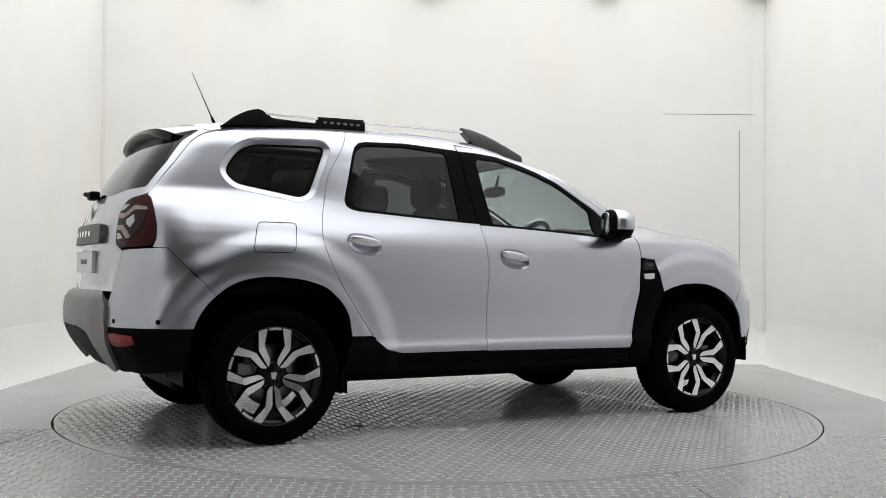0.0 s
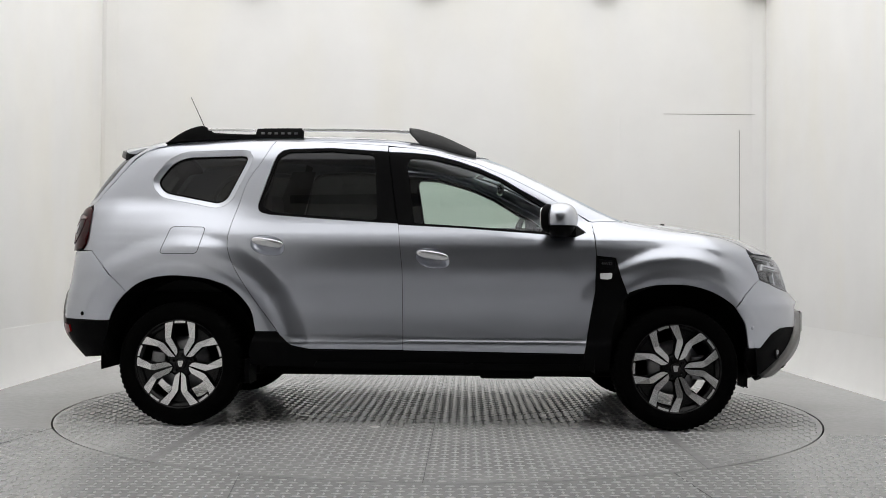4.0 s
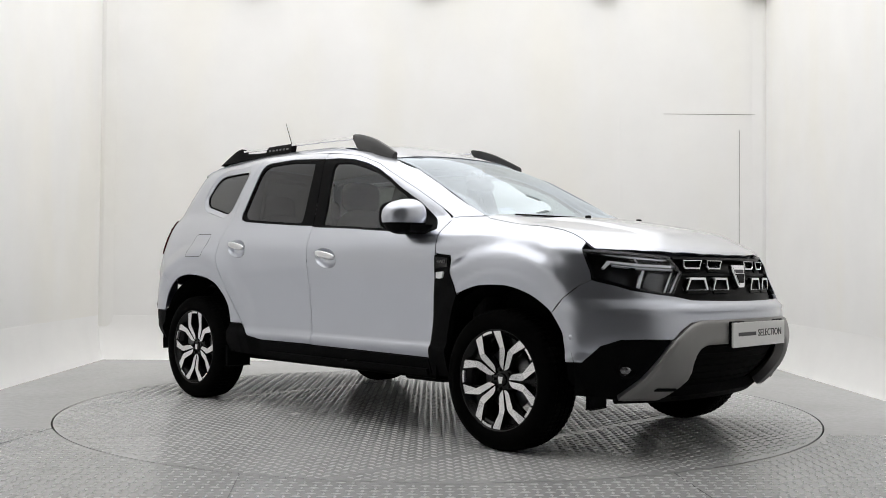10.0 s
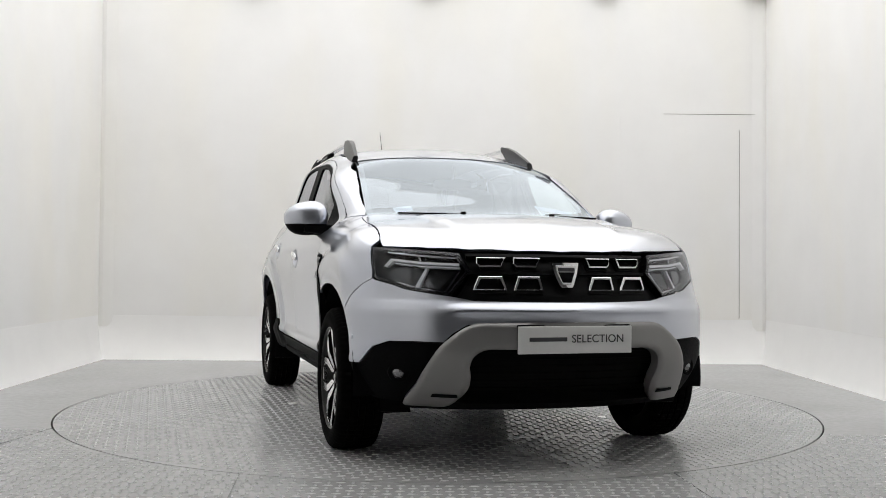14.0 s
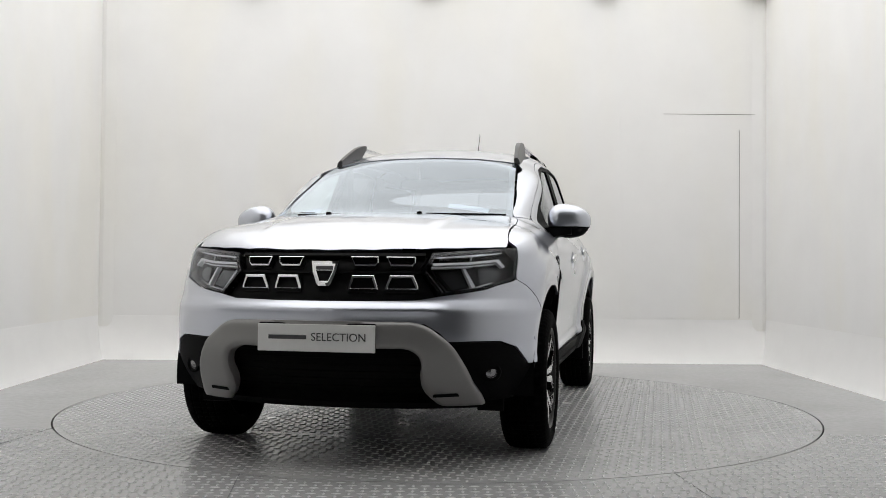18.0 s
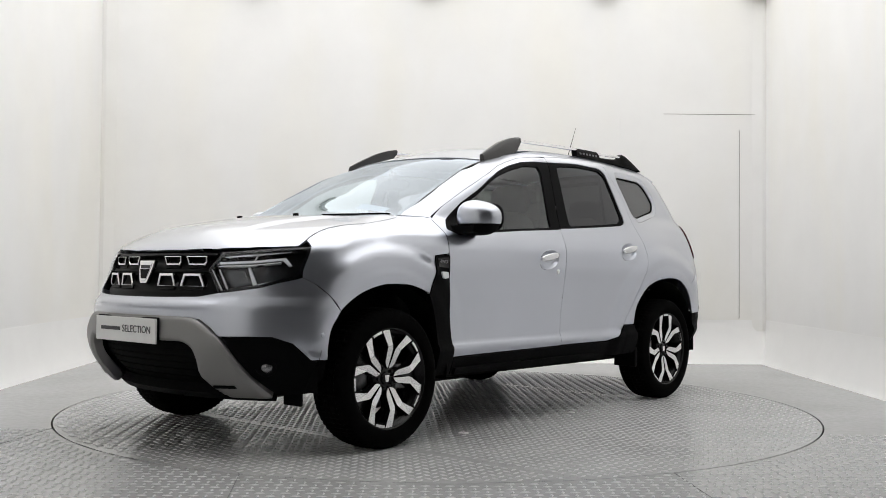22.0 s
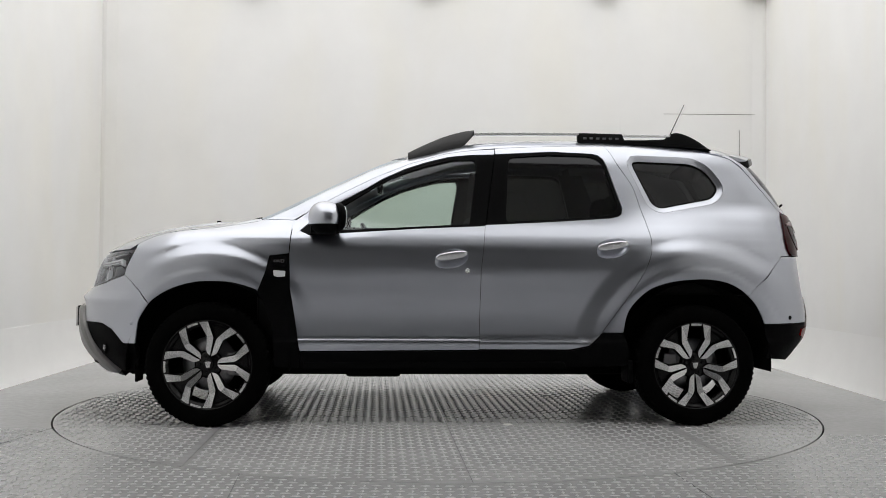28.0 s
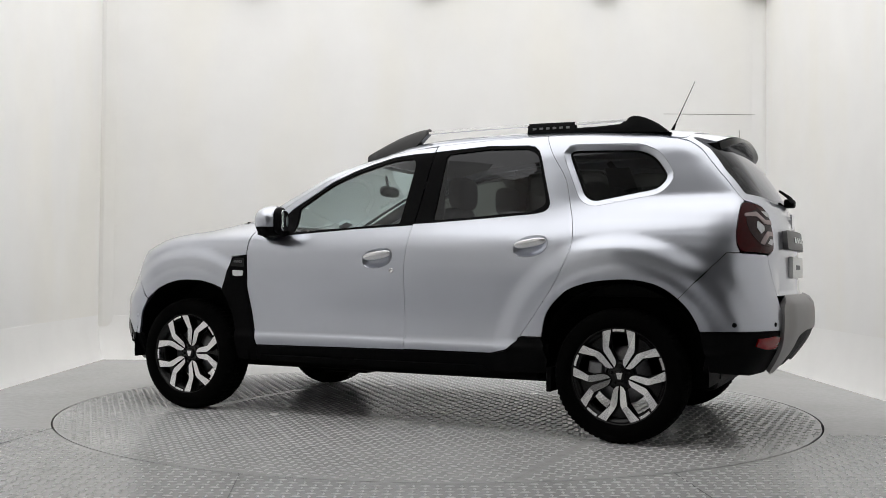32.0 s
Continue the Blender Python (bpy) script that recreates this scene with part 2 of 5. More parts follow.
    part("gap", boxed(2.13, 3.03, BACK - 0.0045, BACK + 0.01, 2.367, 2.370), HAIRLINE, hatch)
    part("gap", boxed(2.855, 2.8585, BACK - 0.0045, BACK + 0.01, 0.42, 2.22), HAIRLINE, hatch)
    for x in (-1.79, -0.11, 1.57, 3.0):
        f = tagged(new("wall_lamp"), "small grey lamp head high on the back wall", "wall lamp", group="wall lamps")
        f.location = (x, BACK, 3.50)
        part("head", boxed(-0.11, 0.11, -0.16, -0.03, 0.0, 0.10, 0.02), STEEL, f)
        part("arm", boxed(-0.02, 0.02, -0.05, 0.0, 0.03, 0.07), STEEL, f)
    # joints between the floor plates
    for x0, y0, x1, y1 in ((-0.77, -2.60, -0.82, -2.11), (1.04, -2.60, 1.00, -2.04), (-2.04, -0.985, -2.30, -3.0)):
        d = Vector((x1 - x0, y1 - y0, 0))
        nn = Vector((-d.y, d.x, 0)).normalized() * 0.0022
        q = [Vector((x0, y0, 0)) + nn, Vector((x0, y0, 0)) - nn, Vector((x1, y1, 0)) - nn, Vector((x1, y1, 0)) + nn]
        setting("floor_joint", prism([(v.x, v.y) for v in q], -0.001, 0.0015, axis="z"), INK, "thin dark joint between floor plates", "floor")
    # the dim hall behind the camera
    setting("wall_return_west", boxed(-4.2, -1.9, -5.0, -4.9, -0.1, CEIL + 0.4), WALL_WHITE, "white front wall beside the booth opening", "wall")
    setting("wall_return_east", boxed(3.30, 4.2, -5.0, -4.9, -0.1, CEIL + 0.4), HALL_DARK, "dark return wall beside the booth opening", "wall")
    setting("wall_return_top", boxed(-1.9, 3.30, -5.0, -4.9, 4.0, CEIL + 0.4), HALL_DARK, "dark lintel over the booth opening", "wall")
    # rounded join of back wall and ceiling, unseen; its added glow evens windscreen reflections
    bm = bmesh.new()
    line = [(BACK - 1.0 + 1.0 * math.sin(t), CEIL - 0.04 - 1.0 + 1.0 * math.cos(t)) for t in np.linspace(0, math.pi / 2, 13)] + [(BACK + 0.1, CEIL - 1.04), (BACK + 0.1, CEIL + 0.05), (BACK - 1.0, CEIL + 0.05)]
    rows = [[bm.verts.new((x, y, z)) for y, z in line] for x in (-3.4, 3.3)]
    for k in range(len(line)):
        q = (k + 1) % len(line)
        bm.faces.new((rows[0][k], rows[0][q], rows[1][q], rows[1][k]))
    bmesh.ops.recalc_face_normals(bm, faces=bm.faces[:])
    setting("trim_added_cove", bm, COVE_GLOW, "added glowing cove between back wall and ceiling, out of view", "trim", smooth=True)
    setting("wall_south", boxed(-4.2, 4.2, FRONT - 0.15, FRONT, -0.1, CEIL + 0.4), HALL_DARK, "dark wall of the hall behind the booth", "wall")
    setting("wall_south_west", boxed(-4.2, -4.05, FRONT, -5.0, -0.1, CEIL + 0.4), HALL_DARK, "dark side wall of the hall", "wall")
    setting("wall_south_east", boxed(4.05, 4.2, FRONT, -5.0, -0.1, CEIL + 0.4), HALL_DARK, "dark side wall of the hall", "wall")
    setting("ceiling_south", boxed(-4.2, 4.2, FRONT, -5.0, CEIL + 0.25, CEIL + 0.4), HALL_DARK, "dark ceiling of the hall", "ceiling")
    # lit ceiling fields
    for x in (-2.06, 0, 2.06):
        for k in range(3):
            p = tagged(new("ceiling_light"), "flat white diffuser light set in the ceiling", "ceiling light", group="ceiling lights")
            p.location = (x, 1.196 - 1.9 * k, CEIL)
            part("frame", boxed(-1.025, 1.025, -0.945, 0.945, -0.02, -0.002), WALL_WHITE, p)
            part("diffuser", boxed(-1.027, 1.027, -0.947, 0.947, -0.034, -0.022), LIT_PANEL, p)
    return floor


def tread(x0, x1, y0, y1, keep, pitch=0.048):
    """Low lozenges of a tread plate in alternating directions, as verts and faces."""
    nx, ny = int((x1 - x0) / pitch), int((y1 - y0) / pitch)
    i, j = np.meshgrid(np.arange(nx), np.arange(ny), indexing="ij")
    i, j = i.ravel(), j.ravel()
    cx, cy = x0 + (i + 0.5) * pitch, y0 + (j + 0.5) * pitch
    ok = keep(cx, cy)
    i, j, cx, cy = i[ok], j[ok], cx[ok], cy[ok]
    a = np.where((i + j) % 2 == 0, 0.0, math.pi / 2)
    L, B, h = 0.0215, 0.0078, 0.0036
    base = np.array([(-L, 0, 0), (0, -B, 0), (L, 0, 0), (0, B, 0), (-L * 0.6, 0, h), (0, -B * 0.5, h), (L * 0.6, 0, h), (0, B * 0.5, h)])
    c, s = np.cos(a)[:, None], np.sin(a)[:, None]
    X = cx[:, None] + base[None, :, 0] * c - base[None, :, 1] * s
    Y = cy[:, None] + base[None, :, 0] * s + base[None, :, 1] * c
    Z = np.broadcast_to(base[None, :, 2], X.shape)
    vs = np.stack([X, Y, Z], 2).reshape(-1, 3)
    q = np.array([(4, 5, 6, 7), (0, 1, 5, 4), (1, 2, 6, 5), (2, 3, 7, 6), (3, 0, 4, 7)])
    fs = (np.arange(len(cx)) * 8)[:, None, None] + q[None]
    return vs, fs.reshape(-1, 4)


def build_turntable():
    t = tagged(new("turntable"), "round grey tread-plate turntable flush with the floor", "turntable", kind="structure")
    R = R_TABLE - 0.006
    # plates between straight joints
    joints = [-2.4, -1.22, 0.0, 1.22, 2.4]
    for a, b in zip(joints[:-1], joints[1:]):
        for lo, hi in ((-2.4, 0.0), (0.0, 2.4)):
            a2, b2, lo2, hi2 = a + 0.0012, b - 0.0012, lo + 0.0012, hi - 0.0012
            pts = []
            n = 40
            for k in range(n + 1):
                pts.append((a2 + (b2 - a2) * k / n, lo2))
            for k in range(n + 1):
                pts.append((b2, lo2 + (hi2 - lo2) * k / n))
            for k in range(n + 1):
                pts.append((b2 + (a2 - b2) * k / n, hi2))
            for k in range(n + 1):
                pts.append((a2, hi2 + (lo2 - hi2) * k / n))
            out = []
            for x, y in pts:
                r = math.hypot(x, y)
                if r > R:
                    x = min(max(x, a2), b2)
                    lim = math.sqrt(max(R * R - x * x, 0))
                    y = min(max(y, -lim), lim)
                    y = min(max(y, lo2), hi2)
                    r = math.hypot(x, y)
                    if r > R:
                        x, y = x * R / r, y * R / r
                if not out or math.hypot(x - out[-1][0], y - out[-1][1]) > 0.004:
                    out.append((x, y))
            if math.hypot(out[0][0] - out[-1][0], out[0][1] - out[-1][1]) < 0.004:
                out.pop()
            part("plate", prism(out, -0.008, 0.0, axis="z"), PLATE_GREY, t)
    v, f = lathe([(0.05, -0.15), (R - 0.03, -0.15), (R - 0.03, -0.012), (0.05, -0.012)], 96, axis="z")
    attach("drum", mesh_from("drum", v, f, SEAL), t)
    v, f = tread(-2.3, 2.3, -2.3, 2.3, lambda x, y: (np.hypot(x, y) < R - 0.02) & (np.abs((x + 0.61) % 1.22 - 0.61) > 0.016) & (np.abs(y) > 0.016))
    # bright plugs over the lifting points
    for x, y in ((0.69, 0.79), (-0.77, -0.52), (0.77, -0.80), (-0.335, 0.77), (-0.32, -0.87)):
        v2, f2 = lathe([(0.0, 0.0035), (0.024, 0.0035), (0.030, 0.0005), (0.030, -0.002)], 24, axis="z")
        attach("plug", mesh_from("plug", [(x + a, y + b, c) for a, b, c in v2], f2, LIFT_STEEL), t, "bright steel plug")
    tagged(attach("tread", mesh_from("tread", v, f, TREAD_GREY, smooth=False), t), kind="stuff")
    return t


def build_floor_tread(floor):
    near = lambda x, y: (y > -2.66) & (y < -2.30) & (np.abs(x) < 1.30)
    free = lambda x, y: (np.hypot(x, y) > R_TABLE + 0.03) & (y < -1.0)
    v, f = tread(-3.0, 3.0, -4.6, -0.6, lambda x, y: free(x, y) & ~near(x, y))
    o = attach("floor_tread", mesh_from("floor_tread", v, f, TREAD_GREY, smooth=False))
    tagged(o, "raised lozenges of the painted tread-plate floor", "floor", kind="stuff")
    v, f = tread(-3.0, 3.0, -4.6, -0.6, lambda x, y: free(x, y) & near(x, y))
    shapes = {}
    for k in range(0, len(v), 8):
        c = v[k:k + 4].mean(0)
        way = abs(v[k][1] - c[1]) > 0.01
        if way not in shapes:
            shapes[way] = mesh_from("lozenge", v[k:k + 8] - c, f[:5], TREAD_GREY, smooth=False)
        attach("lozenge", shapes[way], floor).location = tuple(c)


floor = build_booth()
turntable = build_turntable()
build_floor_tread(floor)


# ---- the shape of the car body, in the car's space: x forward, y to its left, z up ----
def curve(xs, ys):
    """A smooth interpolation through knots."""
    xs, ys = np.array(xs, float), np.array(ys, float)
    d = np.diff(ys) / np.diff(xs)
    m = np.concatenate([[d[0]], (d[:-1] + d[1:]) / 2, [d[-1]]])
    for i in range(len(d)):
        if d[i] == 0:
            m[i] = m[i + 1] = 0
        else:
            for j in (i, i + 1):
                if m[j] / d[i] < 0:
                    m[j] = 0
                if m[j] / d[i] > 3:
                    m[j] = 3 * d[i]

    def f(x):
        x = np.asarray(x, float)
        i = np.clip(np.searchsorted(xs, x) - 1, 0, len(xs) - 2)
        h = xs[i + 1] - xs[i]
        t = np.clip((x - xs[i]) / h, 0, 1)
        v = (2 * t**3 - 3 * t**2 + 1) * ys[i] + (t**3 - 2 * t**2 + t) * h * m[i] + (-2 * t**3 + 3 * t**2) * ys[i + 1] + (t**3 - t**2) * h * m[i + 1]
        return v + np.where(x < xs[0], (x - xs[0]) * m[0], 0) + np.where(x > xs[-1], (x - xs[-1]) * m[-1], 0)

    return f


def ease(a, b, x):
    t = np.clip((x - a) / (b - a), 0, 1)
    return t * t * (3 - 2 * t)


SIDE = curve([0.20, 0.30, 0.40, 0.452, 0.487, 0.60, 0.75, 0.88, 0.96, 1.02, 1.08, 1.12, 1.25, 1.40, 1.50, 1.56, 1.60, 1.66],
             [0.74, 0.79, 0.826, 0.840, 0.826, 0.830, 0.849, 0.863, 0.860, 0.843, 0.818, 0.802, 0.762, 0.715, 0.680, 0.645, 0.60, 0.50])
NOSE = curve([0.18, 0.25, 0.32, 0.42, 0.52, 0.60, 0.635, 0.664, 0.676, 0.682, 0.690, 0.716, 0.75, 0.80, 0.90, 0.96, 1.02],
             [1.93, 2.00, 2.08, 2.16, 2.182, 2.180, 2.178, 2.181, 2.187, 2.190, 2.185, 2.158, 2.146, 2.122, 2.085, 2.045, 1.96])
CHEEK = curve([0.18, 0.25, 0.32, 0.42, 0.50, 0.56, 0.64, 0.675, 0.70, 0.73, 0.75, 0.80, 0.90, 0.96, 1.02],
              [1.93, 2.00, 2.08, 2.160, 2.188, 2.192, 2.187, 2.182, 2.167, 2.147, 2.139, 2.120, 2.083, 2.045, 1.96])
TAIL = curve([0.30, 0.40, 0.50, 0.60, 0.70, 0.74, 0.90, 1.00, 1.10, 1.23, 1.40, 1.50, 1.60, 1.66],
             [-1.98, -2.07, -2.135, -2.155, -2.145, -2.09, -2.085, -2.08, -2.065, -2.02, -1.915, -1.83, -1.72, -1.65])
TOP = curve([-2.1, -1.9, -1.7, -1.24, -0.76, -0.30, 0.0, 0.20, 0.37, 0.60, 0.90, 1.20, 1.30, 1.45, 1.70, 1.90, 2.05, 2.2],
            [1.50, 1.575, 1.612, 1.645, 1.658, 1.648, 1.618, 1.575, 1.522, 1.420, 1.278, 1.142, 1.130, 1.113, 1.070, 1.018, 0.955, 0.86])
WHEEL_Z, AXLE = 0.334, 1.336


def side_y(x, z):
    y = SIDE(z)
    y = y - 0.085 * ease(0.8, 1.8, -x) * ease(1.05, 1.25, z)
    y = y - 0.10 * ease(0.35, 1.10, x) * ease(1.02, 1.14, z)
    y = y - 0.016 * ease(1.0, 2.0, x) * ease(0.5, 0.9, z)
    y = y - 0.022 * ease(0.90, 1.35, x) * ease(0.82, 1.05, z)
    y = y + 0.010 * (1 - ease(0.98, 1.25, z))
    for s in (1, -1):
        r = np.hypot(x - s * AXLE, (z - 0.36) * 1.02)
        lip = 0.495 if s > 0 else 0.522
        flare = 0.026 * (1 - ease(0.565, 0.645, r)) * ease(0.72, 1.06, x) if s > 0 else 0.023 * (1 - ease(0.585, 0.70, r))
        y = y + flare + 0.005 * (1 - ease(lip - 0.022, lip + 0.022, r))
    # shoulders over the wheels
    rear = ease(1.15, 1.85, -x)
    under = 1.165 - z
    y = y + rear * (0.004 * np.exp(-((z - 1.17) / 0.04) ** 2) - 0.038 * ease(-0.02, 0.12, under) * (1 - ease(0.16, 0.36, under)))
    return y


def nose_x(y, z):
    k = ease(0.42, 0.56, np.abs(y))
    return NOSE(z) * (1 - k) + CHEEK(z) * k - 0.32 * y**2 - 0.31 * y**4


HAUNCH = curve([0.30, 0.40, 0.50, 0.60, 0.70, 0.80, 0.90, 1.00, 1.10, 1.23, 1.40, 1.50, 1.60, 1.66],
               [-1.98, -2.07, -2.130, -2.140, -2.125, -2.105, -2.090, -2.080, -2.065, -2.02, -1.915, -1.83, -1.72, -1.65])


def tail_x(y, z):
    k = ease(0.45, 0.60, np.abs(y))
    return TAIL(z) * (1 - k) + HAUNCH(z) * k + 0.18 * y**2 + 0.12 * y**6


def top_z(x, y):
    xe = x + 0.35 * y**2 * ease(-0.35, 0.35, x) * (1 - ease(1.15, 1.45, x))
    crown = 0.055 * (y / 0.6)**2 * (1 - ease(0.1, 0.5, x)) + 0.03 * (y / 0.6)**2 * ease(1.1, 1.4, x)
    ridge = 0.013 * (1 - ease(0.42, 0.475, np.abs(y) + 0.12 * (x - 1.3))) * ease(1.22, 1.36, x) * (1 - ease(1.75, 1.95, x))
    return TOP(xe) - crown + ridge


def smax(a, b, k):
    h = np.maximum(k - np.abs(a - b), 0) / k
    return np.maximum(a, b) + h * h * k * 0.25


def body(p):
    """Less than 0 inside the body, more outside."""
    x, y, z = p[:, 0], np.abs(p[:, 1]), p[:, 2]
    f = smax(y - side_y(x, z), x - nose_x(y, z), 0.10)
    f = smax(f, tail_x(y, z) - x, 0.20)
    return smax(f, z - top_z(x, y), 0.09)


def normals(p):
    e = 0.004
    g = np.stack([body(p + e * np.eye(3)[i]) - body(p - e * np.eye(3)[i]) for i in range(3)], 1)
    return g / np.linalg.norm(g, axis=1)[:, None]


def shoot(start, way, reach, off=0.0):
    """Where rays first meet the body moved out by off."""
    n = len(start)
    lo, hi = np.zeros(n), np.full(n, reach)
    found = np.zeros(n, bool)
    prev = np.zeros(n)
    for s in np.linspace(0, reach, 36)[1:]:
        inside = body(start + way * s) < 0
        new_hit = inside & ~found
        lo[new_hit], hi[new_hit] = prev[new_hit], s
        found |= inside
        prev[:] = s
    for _ in range(19):
        mid = (lo + hi) / 2
        inside = body(start + way * mid[:, None]) < 0
        hi = np.where(inside, mid, hi)
        lo = np.where(inside, lo, mid)
    p = start + way * hi[:, None]
    nn = normals(p)
    return p + nn * off, nn


D = math.sqrt(0.5)
WAYS = {
    "side": (np.array([0, -1.0, 0]), lambda a, b: np.stack([a, 0 * a + 1.35, b], 1)),
    "front": (np.array([-1.0, 0, 0]), lambda a, b: np.stack([0 * a + 2.5, a, b], 1)),
    "rear": (np.array([1.0, 0, 0]), lambda a, b: np.stack([0 * a - 2.5, a, b], 1)),
    "top": (np.array([0, 0, -1.0]), lambda a, b: np.stack([a, b, 0 * a + 2.0], 1)),
    "nose": (np.array([-D, -D, 0]), lambda a, b: np.stack([1.55 - a * D + 0.9, a * D + 0.2 + 1.1, b], 1)),
    "stern": (np.array([D, -D, 0]), lambda a, b: np.stack([-1.55 + a * D - 0.9, a * D + 0.2 + 1.1, b], 1)),
}


def point(kind, a, b):
    way, start = WAYS[kind]
    p, _ = shoot(start(np.array([float(a)]), np.array([float(b)])), way, 2.2)
    return p[0]


def flat(proj, spec):
    """Outline points given as ('s', x, z), ('f', y, z), ('r', y, z), ('t', x, y) turned into the plane of a projection."""
    names = {"s": "side", "f": "front", "r": "rear", "t": "top"}
    out = []
    for k, a, b in spec:
        p = point(names[k], a, b)
        if proj == "side":
            out.append((p[0], p[2]))
        elif proj in ("front", "rear"):
            out.append((p[1], p[2]))
        elif proj == "top":
            out.append((p[0], p[1]))
        elif proj == "nose":
            out.append(((p[1] - 1.3 - (p[0] - 2.45)) * D, p[2]))
        else:
            out.append(((p[1] - 1.3 + (p[0] + 2.45)) * D, p[2]))
    return out


def rounded(pts, r):
    """An outline with its corners rounded."""
    if r <= 0:
        return [tuple(p) for p in pts]
    out = []
    n = len(pts)
    for i in range(n):
        a, b, c = Vector(pts[i - 1]), Vector(pts[i]), Vector(pts[(i + 1) % n])
        u, w = a - b, c - b
        k = min(r, u.length * 0.45, w.length * 0.45)
        p, q = b + u.normalized() * k, b + w.normalized() * k
        for t in (0, 0.33, 0.67, 1):
            v = p * (1 - t) ** 2 + b * 2 * t * (1 - t) + q * t * t
            out.append((v.x, v.y))
    return out


def resample(pts, step):
    out = []
    n = len(pts)
    for i in range(n):
        a, b = np.array(pts[i]), np.array(pts[(i + 1) % n])
        k = max(1, int(np.hypot(*(b - a)) / step))
        for j in range(k):
            out.append(tuple(a + (b - a) * j / k))
    return out


def inset(pts, d):
    """An outline drawn in by d."""
    area = sum(pts[i - 1][0] * pts[i][1] - pts[i][0] * pts[i - 1][1] for i in range(len(pts)))
    s = 1 if area > 0 else -1
    out = []
    n = len(pts)
    for i in range(n):
        a, b, c = Vector(pts[i - 1]), Vector(pts[i]), Vector(pts[(i + 1) % n])
        u, w = (b - a), (c - b)
        if u.length < 1e-9 or w.length < 1e-9:
            out.append(tuple(b))
            continue
        u.normalize(), w.normalize()
        n1, n2 = Vector((-u.y, u.x)) * s, Vector((-w.y, w.x)) * s
        m = (n1 + n2)
        m = m / max(m.dot(n1), 0.5)
        out.append((b.x + m.x * d, b.y + m.y * d))
    return out


def within(px, py, poly):
    inside = np.zeros(len(px), bool)
    n = len(poly)
    for i in range(n):
        x0, y0 = poly[i - 1]
        x1, y1 = poly[i]
        c = (y0 > py) != (y1 > py)
        if y1 != y0:
            inside ^= c & (px < (x1 - x0) * (py - y0) / (y1 - y0) + x0)
    return inside


def panel(proj, outline, holes=(), off=0.0, step=0.021, gap=0.0013, depth=0.014, corner=0.012, seam=None, keep=()):
    """Verts, faces and normals of a skin panel cut out of the body's surface, its rim turned inwards.
    seam: a test on points whose rim is left open."""
    from mathutils.geometry import delaunay_2d_cdt
    drawn = inset(rounded(outline, corner), gap)
    for i in keep:
        drawn[i] = (outline[i][0], drawn[i][1] if i not in keep[1:-1] else outline[i][1])
    rings = [resample(drawn, step)]
    for h in holes:
        rings.append(resample(inset(rounded(h, corner), -gap), step))
    pts, edges = [], []
    for r in rings:
        k = len(pts)
        pts += [Vector(p) for p in r]
        edges += [(k + i, k + (i + 1) % len(r)) for i in range(len(r))]
    o = np.array(rings[0])
    gx, gy = np.meshgrid(np.arange(o[:, 0].min(), o[:, 0].max(), step), np.arange(o[:, 1].min(), o[:, 1].max(), step))
    gx, gy = gx.ravel() + 0.00013, gy.ravel() + 0.00017
    ok = within(gx, gy, rings[0])
    for r in rings[1:]:
        ok &= ~within(gx, gy, r)
    ring_pts = np.array([tuple(p) for p in pts])
    gx, gy = gx[ok], gy[ok]
    near = np.full(len(gx), 9.0)
    for q in ring_pts:
        near = np.minimum(near, np.hypot(gx - q[0], gy - q[1]))
    gx, gy = gx[near > step * 0.45], gy[near > step * 0.45]
    pts += [Vector((a, b)) for a, b in zip(gx, gy)]
    co, _, tri, _, _, _ = delaunay_2d_cdt(pts, edges, [], 0, 1e-6)
    co = np.array([tuple(p) for p in co])
    tri = np.array([t for t in tri if len(t) == 3])
    cen = co[tri].mean(1)
    ok = within(cen[:, 0], cen[:, 1], rings[0])
    for r in rings[1:]:
        ok &= ~within(cen[:, 0], cen[:, 1], r)
    tri = tri[ok]
    way, start = WAYS[proj]
    p, nn = shoot(start(co[:, 0], co[:, 1]), way, 2.2, 0.0)
    lift = off(co) if callable(off) else np.full(len(co), off)
    p = p + nn * lift[:, None]
    # turn triangles outwards
    fn = np.cross(p[tri[:, 1]] - p[tri[:, 0]], p[tri[:, 2]] - p[tri[:, 0]])
    flip = (fn * nn[tri].sum(1)).sum(1) < 0
    tri[flip] = tri[flip][:, ::-1]
    verts, faces = [tuple(v) for v in p], [tuple(t) for t in tri]
    loops = [tuple(nn[i]) for t in tri for i in t]
    if depth > 0:
        count = {}
        for t in tri:
            for a, b in ((t[0], t[1]), (t[1], t[2]), (t[2], t[0])):
                count[(a, b)] = 1
        rim = [(a, b) for a, b in count if (b, a) not in count]
        idx = {}
        for a, b in rim:
            if seam is not None and seam(p[a]) and seam(p[b]):
                continue
            for v in (a, b):
                if v not in idx:
                    idx[v] = len(verts)
                    verts.append(tuple(p[v]))
                    verts.append(tuple(p[v] - nn[v] * depth))
            i, j = idx[a], idx[b]
            e = p[b] - p[a]
            lat = np.cross(e, nn[a])
            lat = lat / (np.linalg.norm(lat) + 1e-12)
            faces.append((j, i, i + 1, j + 1))
            loops += [tuple(lat)] * 4
    return verts, faces, loops


def distance(co, poly):
    """How far points lie from an outline."""
    best = np.full(len(co), 9.0)
    for i in range(len(poly)):
        a, b = np.array(poly[i - 1]), np.array(poly[i])
        t = np.clip(((co - a) @ (b - a)) / max((b - a) @ (b - a), 1e-12), 0, 1)
        best = np.minimum(best, np.hypot(*(co - a - t[:, None] * (b - a)).T))
    return best


